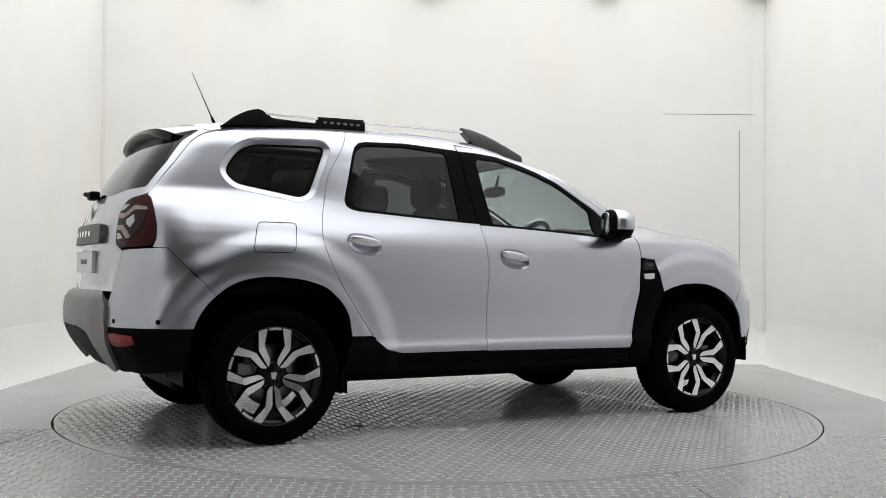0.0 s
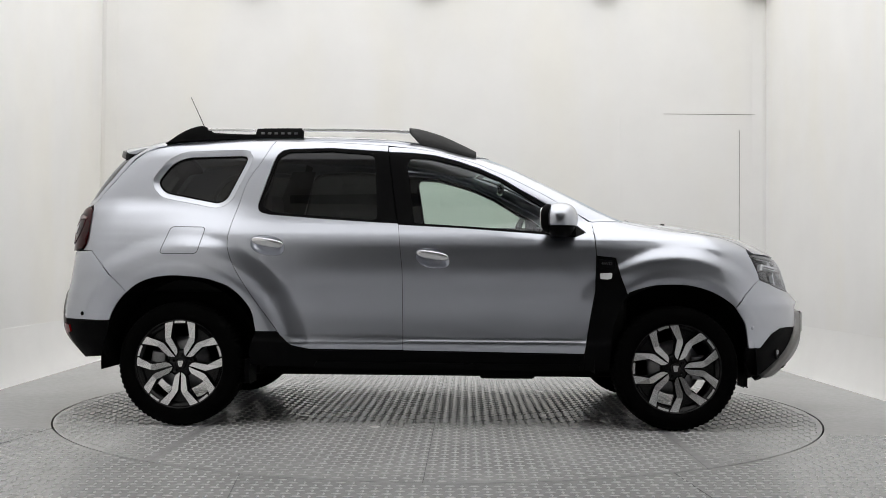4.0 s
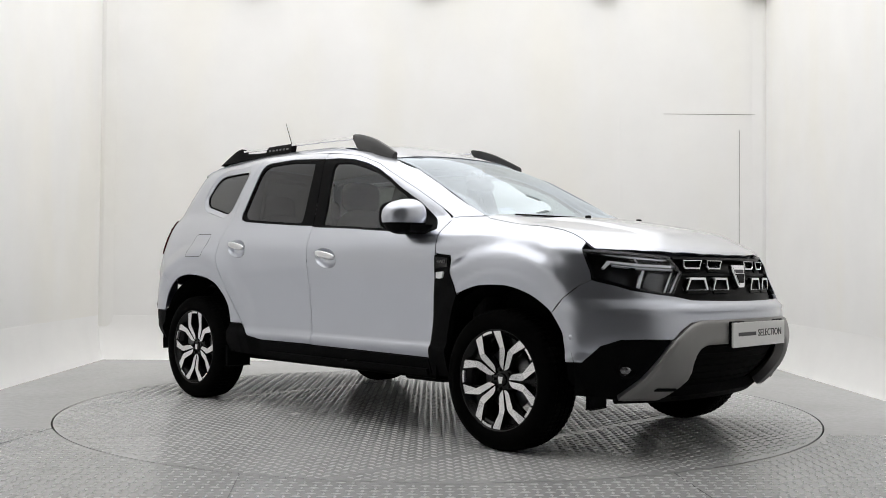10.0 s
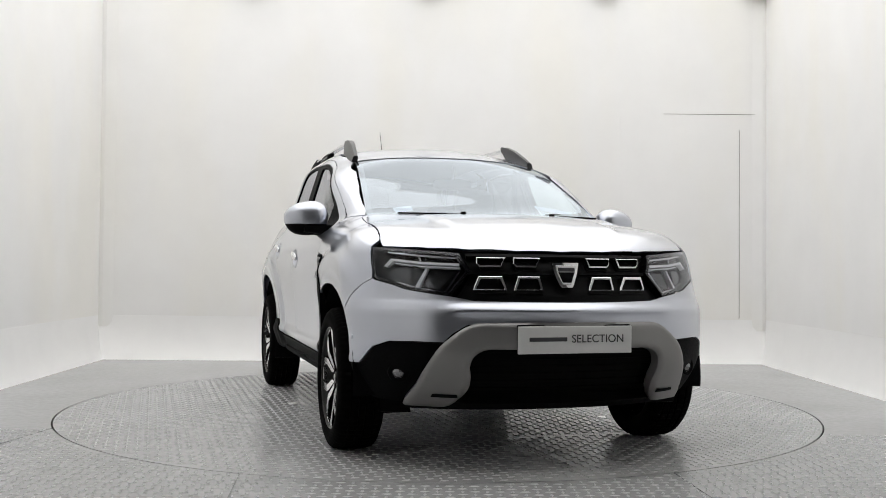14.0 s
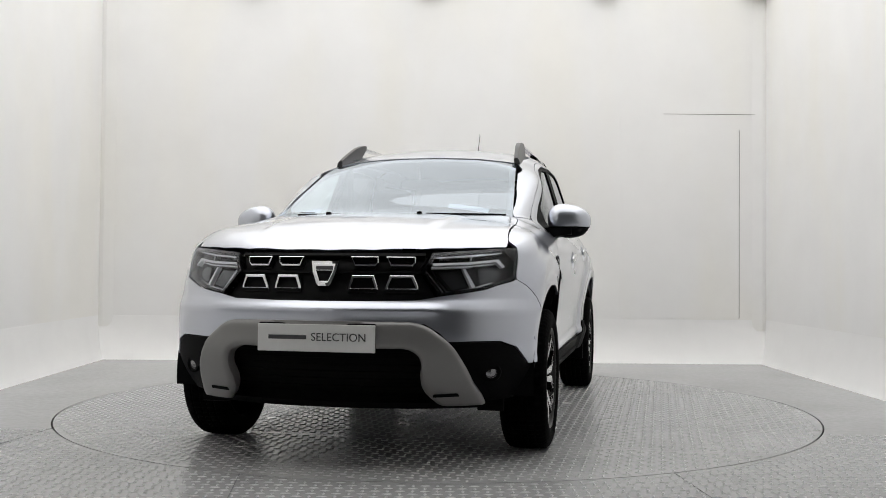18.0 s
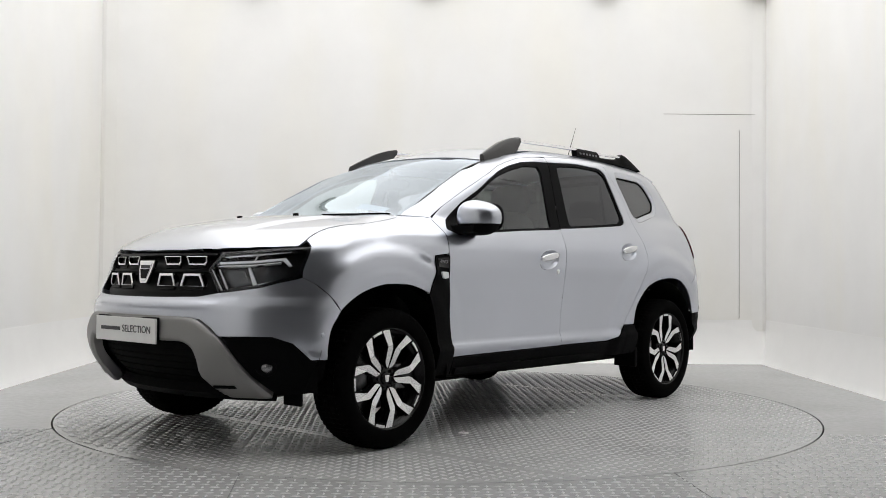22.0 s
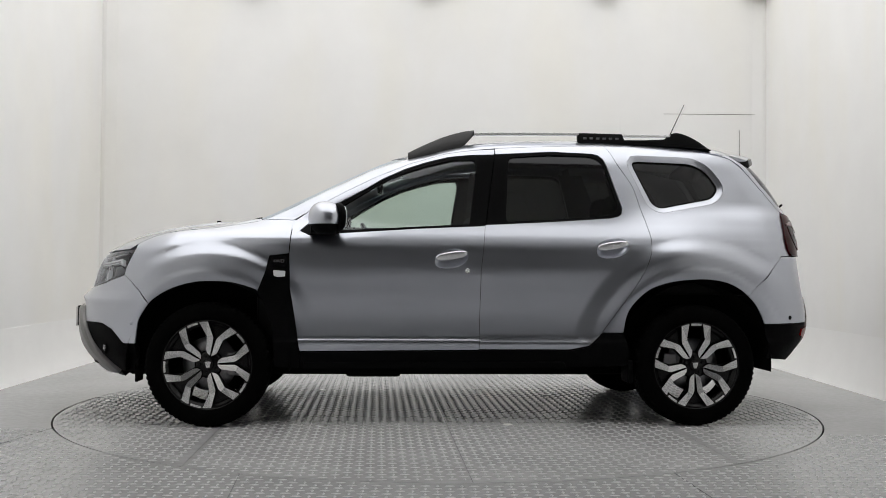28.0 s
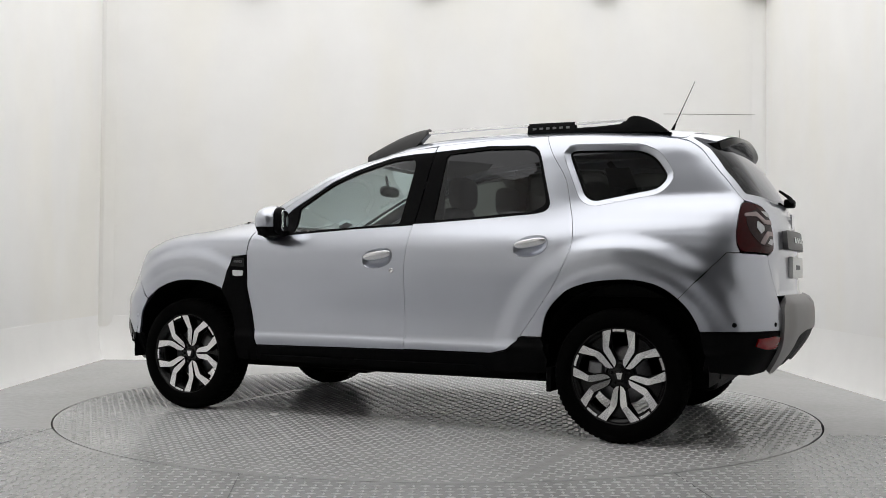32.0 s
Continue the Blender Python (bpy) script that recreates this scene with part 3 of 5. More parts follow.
def backing(line, width=0.022, off=-0.017):
    """A dark strip behind a gap between panels, along a line of (x, z)."""
    pts = [Vector(p) for p in line]
    left, right = [], []
    for i, p in enumerate(pts):
        d = (pts[min(i + 1, len(pts) - 1)] - pts[max(i - 1, 0)]).normalized()
        n = Vector((-d.y, d.x)) * width
        left.append(tuple(p + n)), right.append(tuple(p - n))
    both("door_seal", panel("side", left + right[::-1], off=off, depth=0, corner=0, gap=0, step=0.03), SEAL, car)


def mirrored(geo):
    v, f, n = geo
    return [(a, -b, c) for a, b, c in v], [q[::-1] for q in f], [m for q, k in zip(f, np.cumsum([0] + [len(q) for q in f])) for m in [(n[k + i][0], -n[k + i][1], n[k + i][2]) for i in range(len(q) - 1, -1, -1)]]


def skin(name, geo, mat, parent, label="", side=1):
    if side < 0:
        geo = mirrored(geo)
    return attach(name, mesh_from(name, geo[0], geo[1], mat, True, geo[2]), parent, label)


def both(name, geo, mat, parent, label=""):
    """The same part on the left and on the right."""
    return [skin(name, geo, mat, parent, label, s) for s in (1, -1)]


car = tagged(new("car"), "silver compact off-road car with black cladding, parked on the turntable", "car")


# ---- car: outlines of the side ----
B_GAP = [(-0.130, 0.415), (-0.136, 0.849), (-0.163, 1.098)]
DOOR_FRONT_EDGE = [(0.895, 1.115), (0.908, 0.935), (0.903, 0.749), (0.854, 0.443), (0.848, 0.405)]
F_TRIM_TOP = [(0.858, 1.062), (0.80, 1.115), (0.66, 1.215), (0.50, 1.302), (0.41, 1.358), (0.28, 1.420), (0.16, 1.462), (0.03, 1.495), (-0.10, 1.508), (-0.228, 1.512)]
F_BELT = [(-0.165, 1.098), (0.20, 1.080), (0.60, 1.052), (0.80, 1.036), (0.858, 1.062)]
DOOR_TOP = [(-0.232, 1.546), (-0.10, 1.538), (0.05, 1.516), (0.25, 1.455), (0.45, 1.368), (0.62, 1.283), (0.80, 1.183)]
R_TRIM = [(-0.170, 1.105), (-0.28, 1.110), (-0.60, 1.130), (-0.87, 1.150), (-0.915, 1.160), (-0.936, 1.176), (-0.942, 1.205), (-0.868, 1.455), (-0.852, 1.492), (-0.825, 1.517), (-0.785, 1.526), (-0.55, 1.534), (-0.2305, 1.514)]
R_GAP = [(-0.875, 1.580), (-0.935, 1.460), (-1.011, 1.337), (-1.050, 1.200), (-1.075, 1.108), (-1.089, 1.014), (-1.070, 0.919), (-0.987, 0.761), (-0.797, 0.494)]
ARCH_R = [(-0.929, 0.513), (-0.959, 0.637), (-1.053, 0.741), (-1.140, 0.781), (-1.228, 0.801), (-1.355, 0.811), (-1.440, 0.806), (-1.515, 0.789), (-1.580, 0.757), (-1.627, 0.719)]
ARCH_F = [(1.650, 0.660), (1.626, 0.684), (1.570, 0.722), (1.508, 0.751), (1.430, 0.773), (1.360, 0.782), (1.240, 0.780), (1.160, 0.765), (1.090, 0.742), (1.075, 0.727)]
def flowing(pts, k=4):
    """An open smooth curve through points."""
    p = [np.array(q, float) for q in pts]
    p = [2 * p[0] - p[1]] + p + [2 * p[-1] - p[-2]]
    out = []
    for i in range(1, len(p) - 2):
        for j in range(k):
            t = j / k
            out.append(tuple(0.5 * (2 * p[i] + (p[i + 1] - p[i - 1]) * t + (2 * p[i - 1] - 5 * p[i] + 4 * p[i + 1] - p[i + 2]) * t * t + (3 * p[i] - p[i - 1] - 3 * p[i + 1] + p[i + 2]) * t**3)))
    return out + [tuple(p[-2])]


def soften(pts, r):
    """Rounds the corners of an open run of points."""
    out = [tuple(pts[0])]
    for a, b, c in zip(pts[:-2], pts[1:-1], pts[2:]):
        a, b, c = Vector(a), Vector(b), Vector(c)
        u, w = a - b, c - b
        e = min(r, u.length * 0.45, w.length * 0.45)
        if e < 1e-5:
            out.append(tuple(b))
            continue
        p, q = b + u.normalized() * e, b + w.normalized() * e
        for t in (0, 0.33, 0.67, 1):
            v = p * (1 - t) ** 2 + b * 2 * t * (1 - t) + q * t * t
            out.append((v.x, v.y))
    return out + [tuple(pts[-1])]


_rear = flowing(ARCH_R + [(-1.672, 0.672), (-1.708, 0.612), (-1.727, 0.565)])
_cut = 4 * (len(ARCH_R) - 1) + 1
ARCH_R, ARCH_R_LOW = _rear[:_cut], _rear[_cut - 1:]
_front = flowing([(1.722, 0.445), (1.712, 0.53), (1.699, 0.585)] + ARCH_F + [(1.030, 0.640), (0.995, 0.520), (0.985, 0.40)])
_hi = 4 * (len(ARCH_F) + 2)
ARCH_F_LOW, ARCH_F_BACK, ARCH_F = _front[:13], _front[_hi:], _front[12:_hi + 1]
R_GAP = flowing(R_GAP)
HOOD_EDGE = [(1.075, 0.668), (1.11, 0.682), (1.15, 0.690), (1.23, 0.698), (1.32, 0.706), (1.40, 0.712), (1.50, 0.717), (1.60, 0.720), (1.66, 0.723), (1.715, 0.728), (1.742, 0.735)]
BUMPER_SEAM = [(1.650, 0.660), (1.704, 0.730), (1.762, 0.786), (1.803, 0.812)]
ROOF_EDGE = 0.555


def screen_edge(x):
    """Half the windscreen's width at x."""
    return 0.56 + (x - 0.26) * 0.125


def zs(x, z):
    return ("s", x, z)


def tail_edge(z):
    """Half the tailgate's width at a height."""
    return float(np.interp(z, [0.70, 0.92, 1.20, 1.40, 1.52, 1.60], [0.585, 0.625, 0.650, 0.615, 0.575, 0.54]))


def handle_ring(x0, z0):
    """The oval of a handle's cup."""
    return [(x0 + 0.092 * math.copysign(abs(math.cos(a)) ** 0.85, math.cos(a)), z0 + 0.053 * math.copysign(abs(math.sin(a)) ** 0.85, math.sin(a)) - 0.16 * 0.092 * math.cos(a)) for a in np.linspace(0, 2 * math.pi, 36, endpoint=False)]


def build_side_panels():
    hood_side = flat("side", [("t", x, y) for x, y in HOOD_EDGE])
    fender = [(0.8985, 1.118), (0.935, 1.128)] + hood_side + [(1.744, 0.954), (1.768, 0.906), (1.795, 0.848)] + BUMPER_SEAM[::-1] + ARCH_F[1:] + [(1.031, 0.839), (1.014, 0.924), (0.9105, 0.935)]
    both("front_fender", panel("side", fender, corner=0.004, step=0.016), PAINT, car)
    cups = [handle_ring(0.028, 0.915), handle_ring(-0.868, 0.978)]
    door = B_GAP + F_BELT[1:] + F_TRIM_TOP[1:] + DOOR_TOP + DOOR_FRONT_EDGE
    f_doors = both("front_door", panel("side", door, [cups[0]], corner=0.006), PAINT, car)
    rdoor = [(-0.130, 0.418), (-0.136, 0.849), (-0.163, 1.105)] + R_TRIM[1:-1] + [(-0.2315, 1.514), (-0.234, 1.552), (-0.55, 1.572)] + R_GAP + [(-0.734, 0.440), (-0.639, 0.418)]
    r_doors = both("rear_door", panel("side", rdoor, [cups[1]], corner=0.006), PAINT, car)
    quarter_window = [(-1.008, 1.492), (-1.384, 1.485), (-1.467, 1.444), (-1.540, 1.338), (-1.491, 1.275), (-1.170, 1.213), (-1.121, 1.238)]
    quarter_window = rounded(quarter_window, 0.05)
    rear_edge = flat("side", [("r", tail_edge(z), z) for z in (1.20, 1.28, 1.36, 1.44, 1.52, 1.575)])
    tail_front = [(-1.70, 0.795), (-1.77, 0.865), (-1.845, 0.945), (-1.905, 0.946), (-1.888, 0.985), (-1.882, 1.05), (-1.886, 1.12), (-1.892, 1.186)]
    quarter = R_GAP[::1] + [(-0.80, 0.513)] + ARCH_R + tail_front + rear_edge + [(-1.45, 1.592), (-1.2, 1.597)]
    wide = inset(quarter_window, -0.030)
    both("rear_quarter", panel("side", quarter, [wide], corner=0.004, step=0.017), PAINT, car)
    ramp = lambda co: -0.010 * np.clip((distance(co, wide) - 0.003) / 0.022, 0, 1)
    v, f, n = panel("side", wide, [quarter_window], off=ramp, step=0.012, gap=0, corner=0)
    for s in (1, -1):
        me = mesh_from("window_surround", [(a, s * b, c) for a, b, c in v], [q if s > 0 else q[::-1] for q in f], PAINT)
        me.set_sharp_from_angle(angle=radians(50))
        attach("window_surround", me, car, "recessed silver surround of the quarter window")
    both("quarter_glass", panel("side", inset(quarter_window, -0.008), off=-0.018, depth=0, corner=0), GLASS_DARK, car, "dark privacy quarter glass")
    both("quarter_seal", panel("side", quarter_window, [inset(quarter_window, 0.010)], off=-0.015, depth=0, gap=0, corner=0), SEAL, car)
    # black window surrounds and panes
    f_trim = F_BELT[:-1] + F_TRIM_TOP
    f_glass = [(0.62, 1.068), (0.20, 1.094), (-0.075, 1.110), (-0.122, 1.445), (-0.105, 1.479), (0.02, 1.474), (0.146, 1.443), (0.272, 1.403), (0.398, 1.345), (0.492, 1.287), (0.625, 1.205)]
    r_glass = [(-0.280, 1.124), (-0.60, 1.146), (-0.862, 1.166), (-0.922, 1.202), (-0.850, 1.468), (-0.79, 1.510), (-0.55, 1.516), (-0.308, 1.497)]
    for d in f_doors:
        s = 1 if d is f_doors[0] else -1
        skin("window_frame", panel("side", f_trim, [f_glass], off=-0.003, depth=0.02), BLACK_PLASTIC, d, "black window surround", s)
        skin("window_glass", panel("side", inset(f_glass, -0.01), off=-0.010, depth=0), GLASS_CLEAR, d, "clear side window", s)
    for d in r_doors:
        s = 1 if d is r_doors[0] else -1
        skin("window_frame", panel("side", R_TRIM, [rounded(r_glass, 0.03)], off=-0.003, depth=0.02, corner=0), BLACK_PLASTIC, d, "black window surround", s)
        skin("window_glass", panel("side", inset(r_glass, -0.01), off=-0.010, depth=0), GLASS_DARK, d, "dark privacy window", s)
    # pillar and cant rail between doors and roof
    up = flat("side", [("t", x, screen_edge(x)) for x in (1.055, 0.9, 0.7, 0.5, 0.27)]) + flat("side", [("t", x, ROOF_EDGE) for x in (0.1, -0.2, -0.6, -1.0, -1.4, -1.60)])
    low = [(-1.62, 1.568), (-1.45, 1.592), (-1.2, 1.597), (-0.875, 1.580), (-0.55, 1.572), (-0.234, 1.552)] + DOOR_TOP[1:] + [(0.90, 1.122), (0.935, 1.128)]
    both("roof_pillar", panel("side", up + low, gap=0.0008), PAINT, car)
    backing(B_GAP + [(-0.228, 1.512), (-0.233, 1.548)])
    backing(R_GAP + [(-0.734, 0.440)])
    backing(DOOR_FRONT_EDGE)
    backing([(0.85, 0.404), (-0.13, 0.414), (-0.64, 0.416)])
    # lower cladding
    sill = [(0.85, 0.402), (-0.13, 0.412), (-0.64, 0.414), (-0.734, 0.436), (-0.797, 0.490), (-0.80, 0.510), (-0.930, 0.510), (-0.965, 0.40), (-0.95, 0.330), (-0.62, 0.322), (0.85, 0.315)]
    both("sill_cladding", panel("side", sill, off=0.008, depth=0.03), BLACK_PLASTIC, car, "black plastic sill cladding")
    step = [(0.83, 0.352), (-0.60, 0.356), (-0.62, 0.324), (0.83, 0.317)]
    both("sill_step", panel("side", step, off=0.022, depth=0.03, corner=0.008), BLACK_PLASTIC, car, "black step along the sill")
    wing = [(0.906, 0.930), (1.012, 0.921), (1.031, 0.839)] + ARCH_F_BACK + [(0.985, 0.320), (0.852, 0.313), (0.852, 0.402), (0.858, 0.443), (0.906, 0.749)]
    wings = both("fender_cladding", panel("side", wing, off=0.006, depth=0.03), BLACK_PLASTIC, car, "black plastic trim behind the front wheel")
    return f_doors, r_doors, wings


f_doors, r_doors, wings = build_side_panels()


# ---- car: nose ----
def upright_frame(outer, inner, zc, side, off=-0.010, depth=0.022):
    """A closed frame of (y, z) outlines with an upright face, bowed in plan as the nose is."""
    bm = bmesh.new()

    def place(y, z, d):
        return (point("front", y, zc)[0] + off - d, side * y, z)

    rings = [[bm.verts.new(place(y, z, d)) for y, z in r] for r, d in ((outer, depth), (outer, 0.003), (inset(outer, 0.0025), 0.0), (inset(inner, -0.0015), 0.0), (inner, 0.003), (inner, depth))]
    n = len(outer)
    for a, b in zip(rings[:-1], rings[1:]):
        for k in range(n):
            q = (k + 1) % n
            bm.faces.new((a[k], a[q], b[q], b[k]))
    bmesh.ops.recalc_face_normals(bm, faces=bm.faces[:])
    return bm


def build_nose():
    mid = lambda p: abs(p[1]) < 0.002
    lead = [("f", y, 0.932 + 0.018 * (y / 0.72) ** 2) for y in (0.0, 0.2, 0.4, 0.55, 0.66, 0.735)]
    lead = flat("top", lead)
    back = [(1.228 - 0.35 * y * y, y) for y in (0.64, 0.5, 0.3, 0.0)]
    half = lead + [(x, y) for x, y in HOOD_EDGE[::-1]] + back
    full = half + [(x, -y) for x, y in half[-2:0:-1]]
    skin("bonnet", panel("top", full, step=0.028), PAINT, car)
    # bumper skin, left and right halves that meet in the middle
    skinned = flat("nose", [("f", 0.25, 0.626), ("f", 0.44, 0.622), ("f", 0.500, 0.585), ("f", 0.535, 0.548), ("f", 0.65, 0.550), ("f", 0.735, 0.548), ("s", 1.863, 0.520), ("s", 1.819, 0.474),
                             ("s", 1.79, 0.445), *[("s", x, z) for x, z in ARCH_F_LOW[:-1] + BUMPER_SEAM],
                             ("s", 1.826, 0.803), ("f", 0.708, 0.785), ("f", 0.665, 0.767), ("f", 0.565, 0.749), ("f", 0.497, 0.740), ("f", 0.41, 0.723), ("f", 0.2, 0.718)] + [("f", 0, z) for z in np.linspace(0.717, 0.626, 14)])
    n = len(skinned)
    both("front_bumper", panel("nose", skinned, corner=0.0, step=0.016, seam=mid, keep=list(range(n - 14, n))), PAINT, car)
    skid = flat("nose", [("f", 0.2, 0.634), ("f", 0.40, 0.632), ("f", 0.455, 0.612), ("f", 0.540, 0.545), ("f", 0.585, 0.47), ("f", 0.62, 0.37), ("f", 0.655, 0.275), ("f", 0.470, 0.275),
                          ("f", 0.425, 0.335), ("f", 0.412, 0.385), ("f", 0.430, 0.445), ("f", 0.418, 0.495), ("f", 0.37, 0.522), ("f", 0.2, 0.522)] + [("f", 0, z) for z in np.linspace(0.522, 0.634, 12)])
    skid = soften(skid[:-11], 0.035) + skid[-11:]
    n = len(skid)
    rim = skid[:-11]

    def swell(co):
        """Proud in the middle, rounded off towards its edges."""
        d = np.full(len(co), 9.0)
        for a, b in zip(rim[:-1], rim[1:]):
            a, b = np.array(a), np.array(b)
            t = np.clip(((co - a) @ (b - a)) / max((b - a) @ (b - a), 1e-12), 0, 1)
            d = np.minimum(d, np.hypot(*(co - a - t[:, None] * (b - a)).T))
        k = np.clip(d / 0.020, 0, 1)
        return 0.010 + 0.020 * np.sqrt(np.maximum(1 - (1 - k) ** 2, 0))

    v, f, _ = panel("nose", skid, off=swell, depth=0.04, step=0.012, gap=0.0005, corner=0.0, seam=mid, keep=list(range(n - 12, n)))
    skids = []
    for s in (1, -1):
        me = mesh_from("skid_plate", [(a, s * b, c) for a, b, c in v], [q if s > 0 else q[::-1] for q in f], SATIN_GREY)
        me.set_sharp_from_angle(angle=radians(55))
        skids.append(attach("skid_plate", me, car, "satin grey skid plate"))
    clad = flat("nose", [("f", 0.548, 0.545), ("f", 0.65, 0.547), ("f", 0.735, 0.545), ("s", 1.863, 0.517), ("s", 1.819, 0.471), ("s", 1.79, 0.442), ("s", 1.724, 0.442), ("s", 1.715, 0.36), ("s", 1.74, 0.31),
                          ("f", 0.76, 0.285), ("f", 0.655, 0.275), ("f", 0.62, 0.37), ("f", 0.585, 0.47)])
    clads = both("lower_bumper", panel("nose", clad, off=-0.004, depth=0.03, corner=0.004), BLACK_PLASTIC, car, "black plastic lower bumper")
    intake = [(-0.54, 0.272), (0.54, 0.272), (0.54, 0.53), (-0.54, 0.53)]
    skin("air_intake", panel("front", intake, off=-0.055, depth=0.02), SEAL, car, "black air intake")
    lip = [(-0.64, 0.248), (0.64, 0.248), (0.64, 0.280), (-0.64, 0.280)]
    skin("front_lip", panel("front", lip, off=0.0, depth=0.05), BLACK_PLASTIC, car)
    for k in range(6):
        z = 0.300 + k * 0.038
        skin("intake_slat", panel("front", [(-0.49, z), (0.49, z), (0.49, z + 0.010), (-0.49, z + 0.010)], off=-0.050, depth=0.012, corner=0, gap=0, step=0.05), SEAL, car)
    # grille
    g = [(-0.43, 0.925), (0.43, 0.925), (0.405, 0.85), (0.49, 0.738), (0.40, 0.724), (0, 0.720), (-0.40, 0.724), (-0.49, 0.738), (-0.405, 0.85)]
    grille = skin("grille", panel("front", g, off=-0.035, depth=0.03, corner=0.004), GRILLE_BLACK, car, "gloss black grille with chrome brackets")
    bar = [(-0.42, 0.915), (0.42, 0.915), (0.42, 0.929), (-0.42, 0.929)]
    skin("top_bar", panel("front", bar, off=-0.01, depth=0.03, corner=0.002), GRILLE_BLACK, grille)
    for z0, z1 in ((0.838, 0.852),):
        skin("middle_bar", panel("front", [(-0.43, z0), (0.43, z0), (0.43, z1), (-0.43, z1)], off=-0.018, depth=0.02, corner=0.002), GRILLE_BLACK, grille)
    for side in (1, -1):
        for y0, y1, z0, z1, slant in ((0.105, 0.225, 0.862, 0.905, 0.012), (0.258, 0.380, 0.862, 0.905, 0.012), (0.105, 0.232, 0.765, 0.825, 0.016), (0.262, 0.400, 0.765, 0.825, 0.02)):
            up = z0 > 0.85
            if up:
                outer = [(y0, z1), (y1, z1), (y1, z0 + 0.016), (y1 - slant, z0), (y0 + slant * 1.5, z0), (y0 + slant, z0 + 0.016)]
                inner = [(y0 + 0.007, z1 - 0.004), (y1 - 0.006, z1 - 0.004), (y1 - 0.006, z0 + 0.019), (y1 - slant - 0.003, z0 + 0.011), (y0 + slant * 1.5 + 0.003, z0 + 0.011), (y0 + slant + 0.007, z0 + 0.019)]
            else:
                outer = [(y0 + slant, z1), (y1 - slant, z1), (y1 - 0.002, z0 + 0.014), (y1, z0), (y0, z0), (y0 + 0.002, z0 + 0.014)]
                inner = [(y0 + slant + 0.010, z1 - 0.012), (y1 - slant - 0.010, z1 - 0.012), (y1 - 0.014, z0 + 0.014), (y1 - 0.012, z0 + 0.005), (y0 + 0.012, z0 + 0.005), (y0 + 0.014, z0 + 0.014)]
            part("bracket", upright_frame(outer, inner, (z0 + z1) / 2, side), CHROME, grille, "chrome bracket")
            base = [(y0 + 0.004, z1 if up else z0), (y1 - 0.004, z1 if up else z0), (y1 - slant, z0 if up else z1), (y0 + slant, z0 if up else z1)]
            skin("cell", panel("front", base, off=-0.028, depth=0.012, gap=0, corner=0, step=0.03), GRILLE_BLACK, grille, "", side)
    # shield badge
    x0 = point("front", 0, 0.83)[0]
    shield = [(-0.062, 0.885), (0.062, 0.885), (0.050, 0.835), (0.032, 0.786), (0.024, 0.775), (-0.024, 0.775), (-0.034, 0.786), (-0.054, 0.835)]
    inner = [(-0.048, 0.872), (0.048, 0.872), (0.039, 0.835), (0.024, 0.797), (0.018, 0.788), (-0.018, 0.788), (-0.026, 0.797), (-0.042, 0.835)]
    tilt = Matrix.Translation((x0 - 0.012, 0, 0.83)) @ pose(0, 0, 0, 0, -12, 0) @ Matrix.Translation((0, 0, -0.83))
    bm = prism(shield, -0.012, 0.010, 0.003, axis="x")
    bm.transform(tilt)
    badge = part("badge", bm, CHROME, car, "chrome shield badge", smooth=True)
    bm = prism(inner, 0.0, 0.0125, 0.001, axis="x")
    bm.transform(tilt)
    part("badge_field", bm, CHROME, badge)
    bm = boxed(0.012, 0.0145, -0.038, 0.038, 0.845, 0.862, 0.002, m=None)
    bm.transform(tilt)
    part("badge_bar", bm, INK, badge)
    bm = prism([(-0.037, 0.842), (0.037, 0.842), (0.019, 0.797), (-0.019, 0.797)], 0.012, 0.0148, 0.0, axis="x")
    bm.transform(tilt)
    part("badge_hollow", bm, GRILLE_BLACK, badge, "dark lower half of the shield")
    return grille, skids, clads


grille, skids, clads = build_nose()


